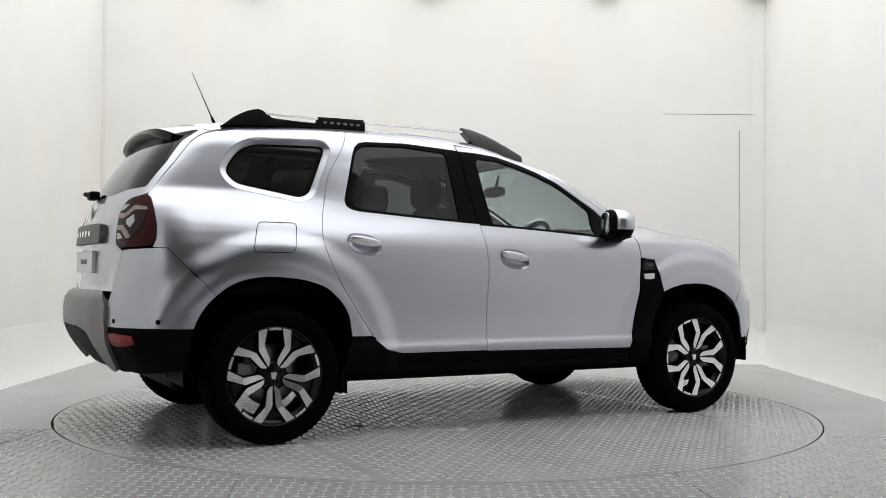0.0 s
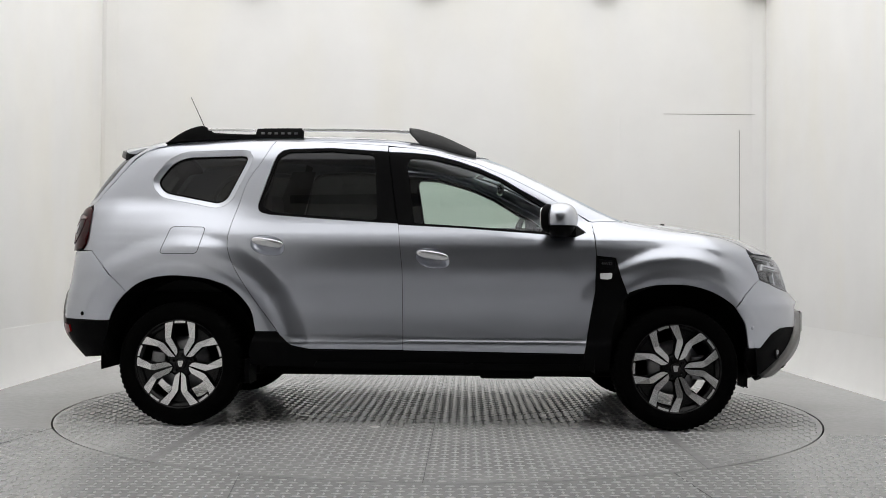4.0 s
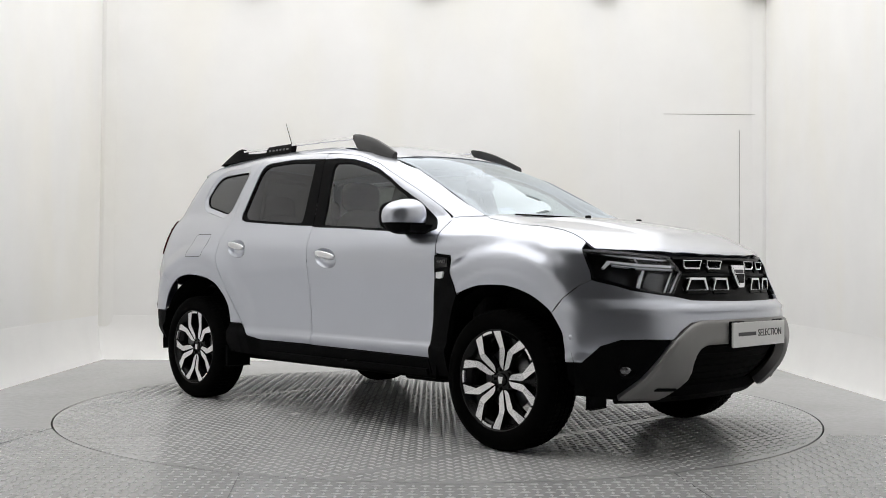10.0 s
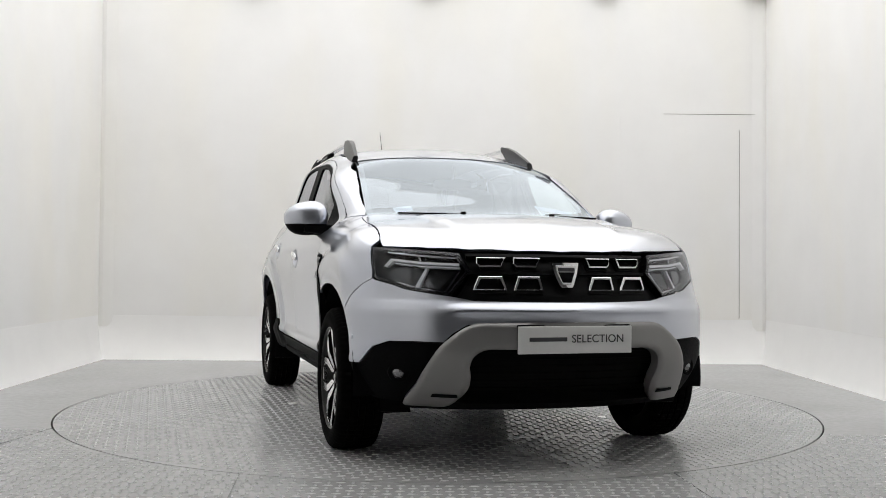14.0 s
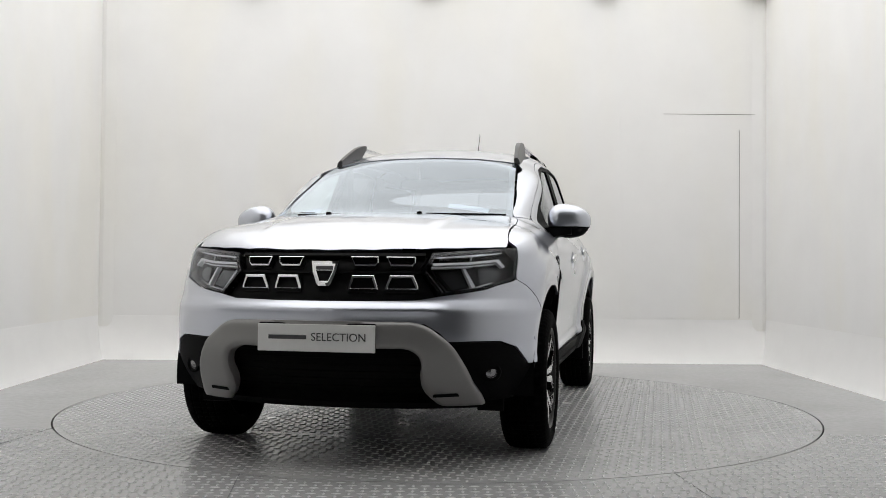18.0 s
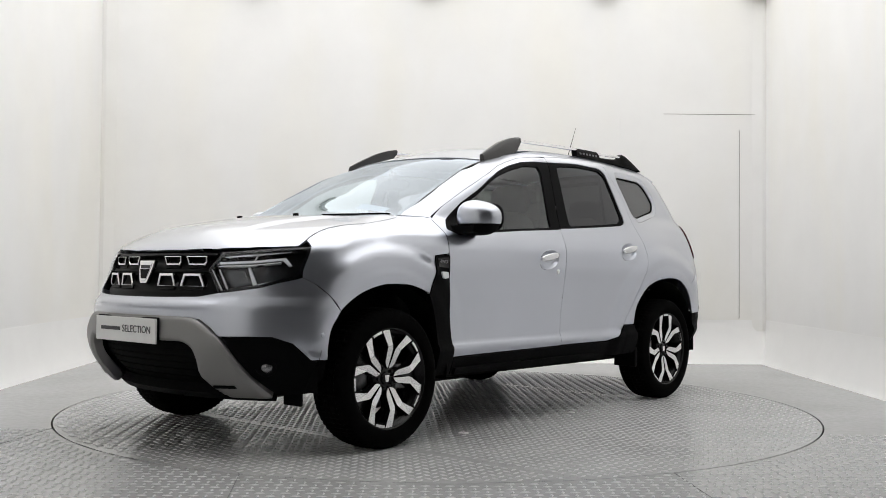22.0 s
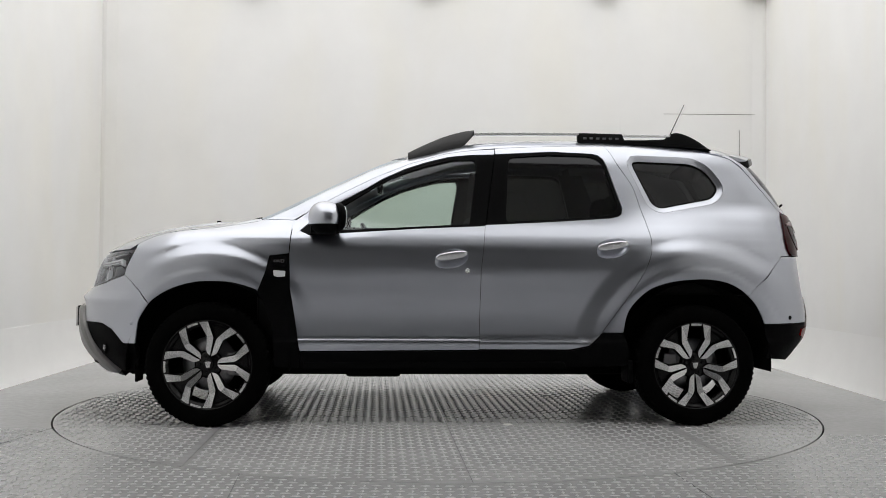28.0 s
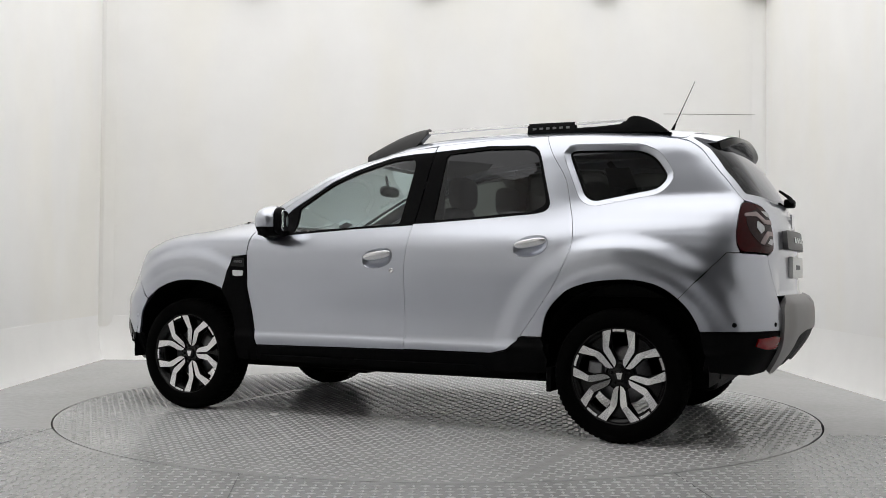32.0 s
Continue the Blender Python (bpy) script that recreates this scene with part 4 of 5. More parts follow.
def head_lamp(side):
    outline = flat("nose", [("f", 0.445, 0.925), ("f", 0.60, 0.938), ("f", 0.70, 0.947), ("s", 1.744, 0.952), ("s", 1.769, 0.906), ("s", 1.797, 0.846), ("s", 1.806, 0.818), ("s", 1.828, 0.806), ("f", 0.708, 0.788), ("f", 0.665, 0.770), ("f", 0.565, 0.752), ("f", 0.497, 0.743), ("f", 0.412, 0.845)])
    lamp = skin("headlight", panel("nose", outline, off=-0.050, depth=0.0, corner=0.006), LAMP_DARK, car, "clear headlight with a dark bezel", side)
    skin("bezel", panel("nose", outline, [inset(outline, 0.012)], off=-0.004, depth=0.06, corner=0.004, gap=0), GLOSS_BLACK, lamp, "", side)
    skin("lens", panel("nose", outline, off=-0.001, depth=0.0, corner=0.006), GLASS_LENS, lamp, "clear lens", side)

    def strip(name, pts, off, mat, depth=0.02):
        skin(name, panel("nose", flat("nose", pts), off=off, depth=depth, corner=0.0, gap=0, step=0.03), mat, lamp, "", side)

    # light guides: two upper bars, the lower one bent round the reflectors, and thin frames below
    strip("light_guide", [("f", 0.462, 0.914), ("f", 0.60, 0.920), ("f", 0.722, 0.936), ("f", 0.722, 0.928), ("f", 0.60, 0.911), ("f", 0.465, 0.904)], -0.012, LAMP_GREY)
    strip("light_guide", [("f", 0.452, 0.882), ("f", 0.60, 0.888), ("f", 0.712, 0.902), ("f", 0.740, 0.868), ("f", 0.730, 0.864), ("f", 0.704, 0.890), ("f", 0.60, 0.877), ("f", 0.456, 0.871)], -0.010, LAMP_WHITE)
    strip("light_guide", [("f", 0.450, 0.866), ("f", 0.60, 0.872), ("f", 0.700, 0.884), ("f", 0.700, 0.880), ("f", 0.60, 0.866), ("f", 0.452, 0.860)], -0.014, LAMP_WHITE)
    strip("divider", [("f", 0.578, 0.862), ("f", 0.588, 0.863), ("f", 0.634, 0.784), ("f", 0.620, 0.780)], -0.022, LAMP_WHITE)
    strip("light_guide", [("f", 0.452, 0.850), ("f", 0.459, 0.851), ("f", 0.523, 0.766), ("f", 0.618, 0.780), ("f", 0.617, 0.773), ("f", 0.520, 0.758)], -0.022, LAMP_GREY)
    strip("light_guide", [("f", 0.634, 0.785), ("f", 0.700, 0.806), ("f", 0.699, 0.800), ("f", 0.634, 0.778)], -0.022, LAMP_GREY)
    strip("reflector", [("f", 0.645, 0.862), ("f", 0.70, 0.868), ("f", 0.735, 0.842), ("f", 0.715, 0.812), ("f", 0.655, 0.796)], -0.036, PROJECTOR)
    strip("reflector", [("f", 0.48, 0.846), ("f", 0.56, 0.852), ("f", 0.602, 0.790), ("f", 0.545, 0.776)], -0.036, PROJECTOR)
    strip("inner_frame", [("f", 0.450, 0.916), ("f", 0.462, 0.916), ("f", 0.430, 0.848), ("f", 0.508, 0.757), ("f", 0.497, 0.750), ("f", 0.416, 0.847)], -0.007, LAMP_GREY)
    strip("divider", [("f", 0.602, 0.913), ("f", 0.610, 0.914), ("f", 0.606, 0.886), ("f", 0.598, 0.885)], -0.011, LAMP_GREY)
    return lamp


for s in (1, -1):
    head_lamp(s)


def loft(rings):
    bm = bmesh.new()
    rows = [[bm.verts.new(c) for c in r] for r in rings]
    n = len(rows[0])
    for a, b in zip(rows[:-1], rows[1:]):
        for k in range(n):
            q = (k + 1) % n
            bm.faces.new((a[k], a[q], b[q], b[k]))
    bm.faces.new(rows[0][::-1]), bm.faces.new(rows[-1])
    bmesh.ops.recalc_face_normals(bm, faces=bm.faces[:])
    return bm


# ---- car: stern ----
def build_stern():
    mid = lambda p: abs(p[1]) < 0.002
    edge = [(tail_edge(z), z) for z in (0.735, 0.85, 0.93)] + [(0.560, 0.955), (0.548, 1.02), (0.552, 1.12), (0.585, 1.182)] + [(tail_edge(z), z) for z in (1.205, 1.28, 1.36, 1.44, 1.52, 1.572)]
    glass_half = [(0.0, 1.205), (0.35, 1.212), (0.615, 1.240), (0.603, 1.36), (0.570, 1.47), (0.545, 1.540), (0.0, 1.556)]
    hole = glass_half + [(-y, z) for y, z in glass_half[-2:0:-1]]
    full = edge + [(-y, z) for y, z in edge[::-1]]
    gate = skin("tailgate", panel("rear", full, [hole], step=0.028), PAINT, car)
    skin("rear_window", panel("rear", inset(hole, -0.008), off=-0.004, depth=0), GLASS_DARK, gate, "dark rear window")
    skin("window_seal", panel("rear", hole, [inset(hole, 0.03)], off=-0.007, depth=0, gap=0), SEAL, gate)
    # paint behind the joint of tailgate and rear pillar
    heights = np.linspace(1.205, 1.565, 13)
    strip = [(tail_edge(z) - 0.018, z) for z in heights] + [(tail_edge(z) + 0.030, z) for z in heights[::-1]]
    both("pillar_edge", panel("rear", strip, off=-0.004, depth=0, corner=0, gap=0), PAINT, car)
    # bumper
    bump = flat("stern", [*[("s", x, z) for x, z in ARCH_R_LOW[::-1]], ("s", -1.70, 0.795), ("s", -1.77, 0.865), ("s", -1.845, 0.945), ("s", -1.905, 0.943), ("r", 0.625, 0.935), ("r", 0.612, 0.85), ("r", 0.590, 0.74), ("r", 0.575, 0.66), ("r", 0.590, 0.570), ("s", -1.90, 0.568)])
    bumpers = both("rear_bumper", panel("stern", bump, corner=0.004), PAINT, car)
    clad = flat("stern", [("s", -1.727, 0.561), ("s", -1.90, 0.564), ("r", 0.590, 0.566), ("r", 0.56, 0.46), ("r", 0.50, 0.352), ("s", -1.93, 0.345), ("s", -1.74, 0.37)])
    clads = both("rear_lower_bumper", panel("stern", clad, off=-0.004, depth=0.03, corner=0.004), BLACK_PLASTIC, car, "black plastic lower bumper")
    skid = flat("stern", [("r", 0.25, 0.728), ("r", 0.50, 0.726), ("r", 0.575, 0.68), ("r", 0.600, 0.56), ("r", 0.57, 0.44), ("r", 0.50, 0.352), ("r", 0.40, 0.352), ("r", 0.425, 0.47), ("r", 0.40, 0.54), ("r", 0.25, 0.560)] + [("r", 0, z) for z in np.linspace(0.560, 0.728, 14)])
    skid = soften(skid[:-13], 0.04) + skid[-13:]
    n = len(skid)
    both("rear_skid_plate", panel("stern", skid, off=0.016, depth=0.04, corner=0.0, seam=mid, keep=list(range(n - 14, n))), SATIN_GREY, car, "satin grey rear skid plate")
    insert = [(-0.44, 0.345), (0.44, 0.345), (0.44, 0.57), (-0.44, 0.57)]
    skin("bumper_insert", panel("rear", insert, off=-0.012, depth=0.02), BLACK_PLASTIC, car)
    for s in (1, -1):
        ref = flat("stern", [("r", 0.60, 0.535), ("r", 0.66, 0.545), ("r", 0.76, 0.535), ("r", 0.765, 0.495), ("r", 0.70, 0.48), ("r", 0.63, 0.485)])
        skin("rear_fog_lamp", panel("stern", ref, off=0.006, depth=0.015, corner=0.008, step=0.03), RED_BRIGHT, car, "bright red rear reflector lamp", s)
        tail_lamp(s)
        for k, (a, b) in enumerate((("r", 0.66), ("s", -1.885))):
            p = point({"r": "rear", "s": "side"}[a], b, 0.60)
            nn = Vector(normals(np.array([p]))[0])
            v, f = lathe([(0.0, 0.003), (0.006, 0.003), (0.008, 0.001), (0.0115, 0.001), (0.0115, -0.004)], 16, axis="z")
            q = nn.to_track_quat("Z", "Y").to_matrix()
            pts = [Vector(p) + q @ Vector(c) for c in v]
            attach("parking_sensor", mesh_from("parking_sensor", [(c.x, c.y * s, c.z) for c in pts], [ff if s > 0 else ff[::-1] for ff in f], BLACK_PLASTIC), car, "black parking sensor")
    # spoiler over the window
    bm = bmesh.new()
    rows = []
    for i in range(25):
        y = -0.535 + 1.07 * i / 24
        e = abs(y) / 0.535
        x1 = -1.655 - 0.165 * (1 - 0.10 * e**2 - 0.32 * e**8)
        zt = 1.600 - 0.052 * (y / 0.6) ** 2 - 0.02 * e**8
        ring = [(-1.56, y, zt + 0.012), (-1.66, y, zt + 0.004), (x1 + 0.02, y, zt - 0.016), (x1, y, zt - 0.022), (x1 + 0.004, y, zt - 0.026), (x1 + 0.03, y, zt - 0.028), (-1.70, y, zt - 0.028), (-1.60, y, zt - 0.02)]
        rows.append([bm.verts.new(c) for c in ring])
    for a, b in zip(rows[:-1], rows[1:]):
        for k in range(8):
            q = (k + 1) % 8
            f = bm.faces.new((a[k], a[q], b[q], b[k]))
    bm.faces.new(rows[0][::-1]), bm.faces.new(rows[-1])
    bmesh.ops.recalc_face_normals(bm, faces=bm.faces[:])
    spoiler = part("spoiler", bm, PAINT, car, "roof spoiler with a dark underside", smooth=True, sharp=50)
    rings = []
    for i in range(25):
        y = -0.525 + 1.05 * i / 24
        e = abs(y) / 0.525
        x1 = -1.655 - 0.200 * (1 - 0.10 * e**2 - 0.30 * e**8)
        zt = 1.576 - 0.052 * (y / 0.6) ** 2 - 0.012 * e**8
        rings.append([(-1.60, y, zt + 0.012), (x1 + 0.012, y, zt - 0.006), (x1 + 0.004, y, zt - 0.022 - 0.022 * e**3), (x1 + 0.03, y, zt - 0.034 - 0.028 * e**3), (-1.72, y, zt - 0.036), (-1.60, y, zt - 0.02)])
    part("spoiler_base", loft(rings), GLOSS_BLACK, spoiler, "black underside of the spoiler", smooth=True, sharp=50)
    # garnish with plain bars, badge, plate
    strip = [(-0.375, 0.968), (0.375, 0.968), (0.385, 1.000), (0.365, 1.066), (-0.365, 1.066), (-0.385, 1.000)]
    garnish = skin("garnish", panel("rear", strip, off=0.026, depth=0.034, corner=0.012), SATIN_DARK, car, "dark grey tailgate garnish")
    for k in range(6):
        y = -0.20 + k * 0.08
        skin("bar", panel("rear", [(y - 0.022, 1.004), (y + 0.022, 1.004), (y + 0.022, 1.034), (y - 0.022, 1.034)], off=0.029, depth=0.004, corner=0.002, step=0.03), CHROME, garnish)
    bx = point("rear", 0, 1.12)[0]
    shield = [(-0.06, 1.165), (0.06, 1.165), (0.04, 1.085), (0.025, 1.075), (-0.025, 1.075), (-0.04, 1.085)]
    part("rear_badge", prism(shield, bx - 0.008, bx + 0.004, 0.002, axis="x"), CHROME, car, "chrome shield badge")
    px = TAIL(0.88)
    plate = part("rear_plate", boxed(px - 0.008, px + 0.012, -0.26, 0.26, 0.822, 0.935, 0.003), PLATE_WHITE, car, "white dealer plate")
    part("bar", boxed(px - 0.0095, px - 0.007, -0.10, 0.10, 0.868, 0.892), INK, plate)
    # wiper on the glass
    wx = point("rear", 0, 1.235)[0]
    bm = boxed(wx - 0.06, wx - 0.005, -0.05, 0.05, 1.205, 1.25, 0.012)
    wiper = part("rear_wiper", bm, BLACK_PLASTIC, car, "black rear wiper", smooth=True)
    v, f = tube([(wx - 0.045, 0.0, 1.235), (wx - 0.05, 0.18, 1.245), (wx - 0.02, 0.36, 1.268)], [0.014, 0.010, 0.006])
    attach("wiper_arm", mesh_from("wiper_arm", v, f, BLACK_PLASTIC), wiper)


def tail_lamp(s):
    out = flat("stern", [("s", -1.890, 1.176), ("s", -1.884, 1.12), ("s", -1.880, 1.05), ("s", -1.886, 0.985), ("s", -1.905, 0.950), ("r", 0.66, 0.943), ("r", 0.61, 0.942), ("r", 0.565, 0.960), ("r", 0.553, 1.02), ("r", 0.556, 1.12), ("r", 0.588, 1.174), ("r", 0.66, 1.192)])
    lamp = skin("tail_light", panel("stern", out, off=0.010, depth=0.03, corner=0.02), LAMP_LENS_RED, car, "dark red tail light with a smoked Y pattern", s)
    field = flat("stern", [("r", 0.572, 1.150), ("r", 0.64, 1.158), ("r", 0.70, 1.135), ("r", 0.725, 1.08), ("r", 0.725, 1.03), ("r", 0.69, 0.982), ("r", 0.585, 0.972), ("r", 0.564, 1.03), ("r", 0.564, 1.11)])
    skin("inner_lens", panel("stern", field, off=0.0125, depth=0.01, corner=0.02, step=0.03), LAMP_INNER, lamp, "dark inner lens", s)
    for pts in ([("r", 0.566, 1.105), ("r", 0.620, 1.105), ("r", 0.655, 1.142), ("r", 0.705, 1.132), ("r", 0.712, 1.118), ("r", 0.665, 1.120), ("r", 0.632, 1.083), ("r", 0.566, 1.083)],
                [("r", 0.566, 1.050), ("r", 0.625, 1.050), ("r", 0.665, 1.020), ("r", 0.692, 0.990), ("r", 0.668, 0.983), ("r", 0.615, 1.027), ("r", 0.566, 1.027)]):
        skin("light_guide", panel("stern", flat("stern", pts), off=0.016, depth=0.01, corner=0.004, gap=0, step=0.03), LAMP_SMOKE, lamp, "smoked grey band", s)
    for pts in ([("r", 0.572, 1.145), ("r", 0.625, 1.148), ("r", 0.600, 1.120), ("r", 0.568, 1.118)], [("r", 0.640, 1.076), ("r", 0.672, 1.098), ("r", 0.690, 1.066), ("r", 0.675, 1.036), ("r", 0.645, 1.054)], [("r", 0.570, 1.012), ("r", 0.606, 1.012), ("r", 0.636, 0.990), ("r", 0.588, 0.982)]):
        skin("reflector", panel("stern", flat("stern", pts), off=0.0145, depth=0.004, corner=0.004, gap=0, step=0.03), LAMP_GREY, lamp, "bright reflector", s)
    return lamp


RED_BRIGHT = material("red_reflector", (0.20, 0.002, 0.003), rough=0.2, coat=0.08, grain=0.15, grain_scale=80)
SATIN_DARK = material("satin_dark", (0.07, 0.07, 0.073), rough=0.4, grain=0.08)
build_stern()


# ---- car: screen, roof, rails ----
def build_top():
    mid = [(1.222 - 0.35 * y * y, y) for y in (0, 0.2, 0.4, 0.55, 0.655)]
    topl = [(0.375 - 0.35 * y * y, y) for y in (0.555, 0.4, 0.2, 0)]
    half = mid + topl
    full = half + [(x, -y) for x, y in half[-2:0:-1]]
    inner = inset(full, 0.035)
    skin("windscreen", panel("top", full, off=-0.004, depth=0, step=0.035), GLASS_SCREEN, car, "clear raked windscreen")
    skin("screen_border", panel("top", full, [inner], off=-0.009, depth=0, gap=0, step=0.035), material("frit_grey", (0.05, 0.05, 0.055), rough=0.4, grain=0.05), car, "dark border round the windscreen")
    roof_front = [(0.365 - 0.35 * y * y, y) for y in (0, 0.2, 0.4, 0.545)]
    roof_half = roof_front + [(0.1, 0.552), (-0.5, 0.552), (-1.2, 0.552), (-1.60, 0.548), (-1.655, 0.40), (-1.665, 0.0)]
    full = roof_half + [(x, -y) for x, y in roof_half[-2:0:-1]]
    skin("roof", panel("top", full, step=0.04, gap=0.001), PAINT, car)
    # stickers behind the screen
    for y0, y1, x0, x1 in ((-0.50, -0.40, 0.99, 1.06), (0.30, 0.52, 0.98, 1.04)):
        skin("sticker", panel("top", [(x0, y0), (x1, y0), (x1, y1), (x0, y1)], off=-0.016, depth=0, corner=0.004, step=0.04), STICKER, car, "pale sticker inside the windscreen")
    # wiper blades and washer jets
    for y0, y1 in ((0.62, 0.22), (0.08, -0.50)):
        pts = [(1.219 - 0.35 * y * y - 0.012 * k / 7, y) for k, y in enumerate(np.linspace(y0, y1, 8))]
        p, nn = shoot(np.array([(x, y, 2.0) for x, y in pts]), np.array([0, 0, -1.0]), 1.5, 0.002)
        v, f = tube([tuple(q) for q in p], 0.0045, 6)
        attach("wiper_blade", mesh_from("wiper_blade", v, f, BLACK_PLASTIC), car, "black wiper blade")
    for y in (0.235, -0.235):
        p = point("top", 1.385, y)
        part("washer_jet", boxed(p[0] - 0.012, p[0] + 0.012, y - 0.012, y + 0.012, p[2] - 0.004, p[2] + 0.010, 0.004), BLACK_PLASTIC, car, "black washer jet")
    # aerial
    v, f = tube([(-1.40, 0, 1.625), (-1.412, 0, 1.66), (-1.43, 0, 1.70)], [0.016, 0.010, 0.006], 10)
    aerial = attach("aerial", mesh_from("aerial", v, f, BLACK_PLASTIC), car, "thin black roof aerial")
    v, f = tube([(-1.428, 0, 1.695), (-1.54, 0, 1.935)], [0.0032, 0.0018], 6)
    attach("mast", mesh_from("mast", v, f, BLACK_PLASTIC), aerial)


def roof_rail(s):
    rail = attach("roof_rail", None, car, "roof rail with silver bar and black feet")

    def section(x, z0, z1, w, yc=None):
        """A rounded cross-section at x from z0 up to z1."""
        yc = 0.535 if yc is None else yc
        h = z1 - z0
        sh = lambda z: yc - (z - 1.60) * 0.22
        pts = [(-w, z0), (-w, z0 + h * 0.7), (-w * 0.6, z1), (w * 0.5, z1), (w, z1 - h * 0.25), (w, z0)]
        return [(x, s * (sh(z) + a), z) for a, z in pts]

    foot = lambda x: float(top_z(np.array([x]), np.array([0.53]))[0]) - 0.012
    front_top = curve([-0.125, -0.06, -0.012, 0.06, 0.126, 0.20, 0.262], [1.668, 1.658, 1.645, 1.622, 1.593, 1.558, 1.526])
    rings = [section(x, max(foot(x), 1.64 - (x + 0.122) * 1.1) if x < -0.03 else foot(x), float(front_top(x)) + 0.002, 0.024 - 0.008 * max(0, x / 0.26)) for x in (-0.122, -0.105, -0.088, -0.070, -0.045, -0.02, 0.02, 0.07, 0.12, 0.17, 0.22, 0.262)]
    front = part("front_foot", loft(rings), RAIL_BLACK, rail, "black front foot", smooth=True)
    rings = [section(x, z - 0.011, z + 0.006, 0.019) for x, z in ((-0.09, 1.648), (-0.25, 1.653), (-0.45, 1.657), (-0.74, 1.659))]
    part("bar", loft(rings), MACHINED, rail, "brushed silver bar", smooth=True)
    rings = [section(x, foot(x), z, 0.021) for x, z in ((-0.735, 1.664), (-0.80, 1.664), (-0.90, 1.663), (-1.00, 1.661), (-1.01, 1.626), (-1.14, 1.628), (-1.25, 1.634), (-1.275, 1.650), (-1.30, 1.670), (-1.325, 1.676), (-1.355, 1.671), (-1.386, 1.661), (-1.42, 1.645), (-1.457, 1.624), (-1.50, 1.590), (-1.525, 1.568))]
    back = part("rear_foot", loft(rings), BLACK_PLASTIC, rail, "black rear foot with raised plain marks", smooth=True)
    rings = [section(x, z - 0.008, z + 0.006, 0.014) for x, z in ((-0.985, 1.652), (-1.15, 1.655), (-1.29, 1.656))]
    part("slot_bar", loft(rings), MACHINED, rail, smooth=True)
    for k in range(6):
        x = -0.765 - k * 0.038
        y = 0.535 - (1.632 - 1.60) * 0.22 + 0.021
        part("mark", boxed(x - 0.020, x, s * y - 0.002, s * y + 0.0025, 1.625, 1.637, 0.001), STEEL, back)


RAIL_BLACK = material("rail_black", (0.016, 0.016, 0.017), rough=0.32, spec=0.5, grain=0.1)
build_top()
for s in (1, -1):
    roof_rail(s)


def cowl_corner():
    """Paint under the meeting of pillar, fender and bonnet."""
    both("cowl_corner", panel("top", [(0.88, 0.70), (0.96, 0.675), (1.085, 0.655), (1.12, 0.700), (1.02, 0.770), (0.90, 0.800)], off=-0.003, depth=0, corner=0, gap=0), PAINT, car)


cowl_corner()


# ---- car: mirrors, handles, badges ----
def rounded_blob(cx, cy, cz, rx, ry, rz, e=3.0, nu=28, nv=18, bend=None, cut=None):
    """A superellipsoid as a bmesh."""
    bm = bmesh.new()
    rows = []
    sg = lambda v, p: math.copysign(abs(v) ** p, v)
    for j in range(nv + 1):
        ph = -math.pi / 2 + math.pi * j / nv
        row = []
        for i in range(nu):
            th = 2 * math.pi * i / nu
            x, y, z = sg(math.cos(ph), 2 / e) * sg(math.cos(th), 2 / e), sg(math.cos(ph), 2 / e) * sg(math.sin(th), 2 / e), sg(math.sin(ph), 2 / e)
            if bend:
                x, y, z = bend(x, y, z)
            z2 = z if cut is None else (max(z, cut[0]) if cut[1] > 0 else min(z, cut[0]))
            row.append(bm.verts.new((cx + rx * x, cy + ry * y, cz + rz * z2)))
        rows.append(row)
    for a, b in zip(rows[:-1], rows[1:]):
        for i in range(nu):
            q = (i + 1) % nu
            bm.faces.new((a[i], a[q], b[q], b[i]))
    bmesh.ops.remove_doubles(bm, verts=bm.verts[:], dist=1e-5)
    bmesh.ops.recalc_face_normals(bm, faces=bm.faces[:])
    return bm


def door_mirror(s):
    bend = lambda x, y, z: (x * (1 - 0.16 * y * s) - 0.14 * y * s, y, z * (1 - 0.20 * y * s) if z > 0 else z)
    shell = part("door_mirror", rounded_blob(0.712, 0.912 * s, 1.128, 0.090, 0.116, 0.088, 2.35, bend=bend, cut=(-0.42, 1)), PAINT, car, "silver door mirror with a black foot", smooth=True, sharp=60)
    part("lower_shell", rounded_blob(0.712, 0.911 * s, 1.123, 0.086, 0.111, 0.090, 2.4, bend=bend, cut=(-0.36, -1)), BLACK_PLASTIC, shell, "black lower shell", smooth=True, sharp=60)
    bm = loft([[(0.80, s * 0.775, 1.035), (0.64, s * 0.785, 1.035), (0.64, s * 0.775, 1.075), (0.80, s * 0.765, 1.085)],
               [(0.80, s * 0.84, 1.040), (0.66, s * 0.84, 1.035), (0.66, s * 0.84, 1.075), (0.80, s * 0.84, 1.085)],
               [(0.79, s * 0.93, 1.050), (0.67, s * 0.93, 1.045), (0.67, s * 0.93, 1.085), (0.79, s * 0.93, 1.09)]])
    part("foot", bm, BLACK_PLASTIC, shell, smooth=True)
    turn = Matrix.Translation((0.655, 0.90 * s, 0)) @ pose(0, 0, 0, 0, 0, 20 * s) @ Matrix.Translation((-0.655, -0.90 * s, 0))
    bm = rounded_blob(0.652, 0.905 * s, 1.130, 0.030, 0.096, 0.078, 2.8)
    bm.transform(turn)
    part("rear_shell", bm, BLACK_PLASTIC, shell, "black rim round the glass", smooth=True)
    bm = rounded_blob(0.626, 0.905 * s, 1.130, 0.006, 0.078, 0.062, 3.4)
    bm.transform(turn)
    part("mirror_glass", bm, MIRROR, shell, "mirror glass", smooth=True)


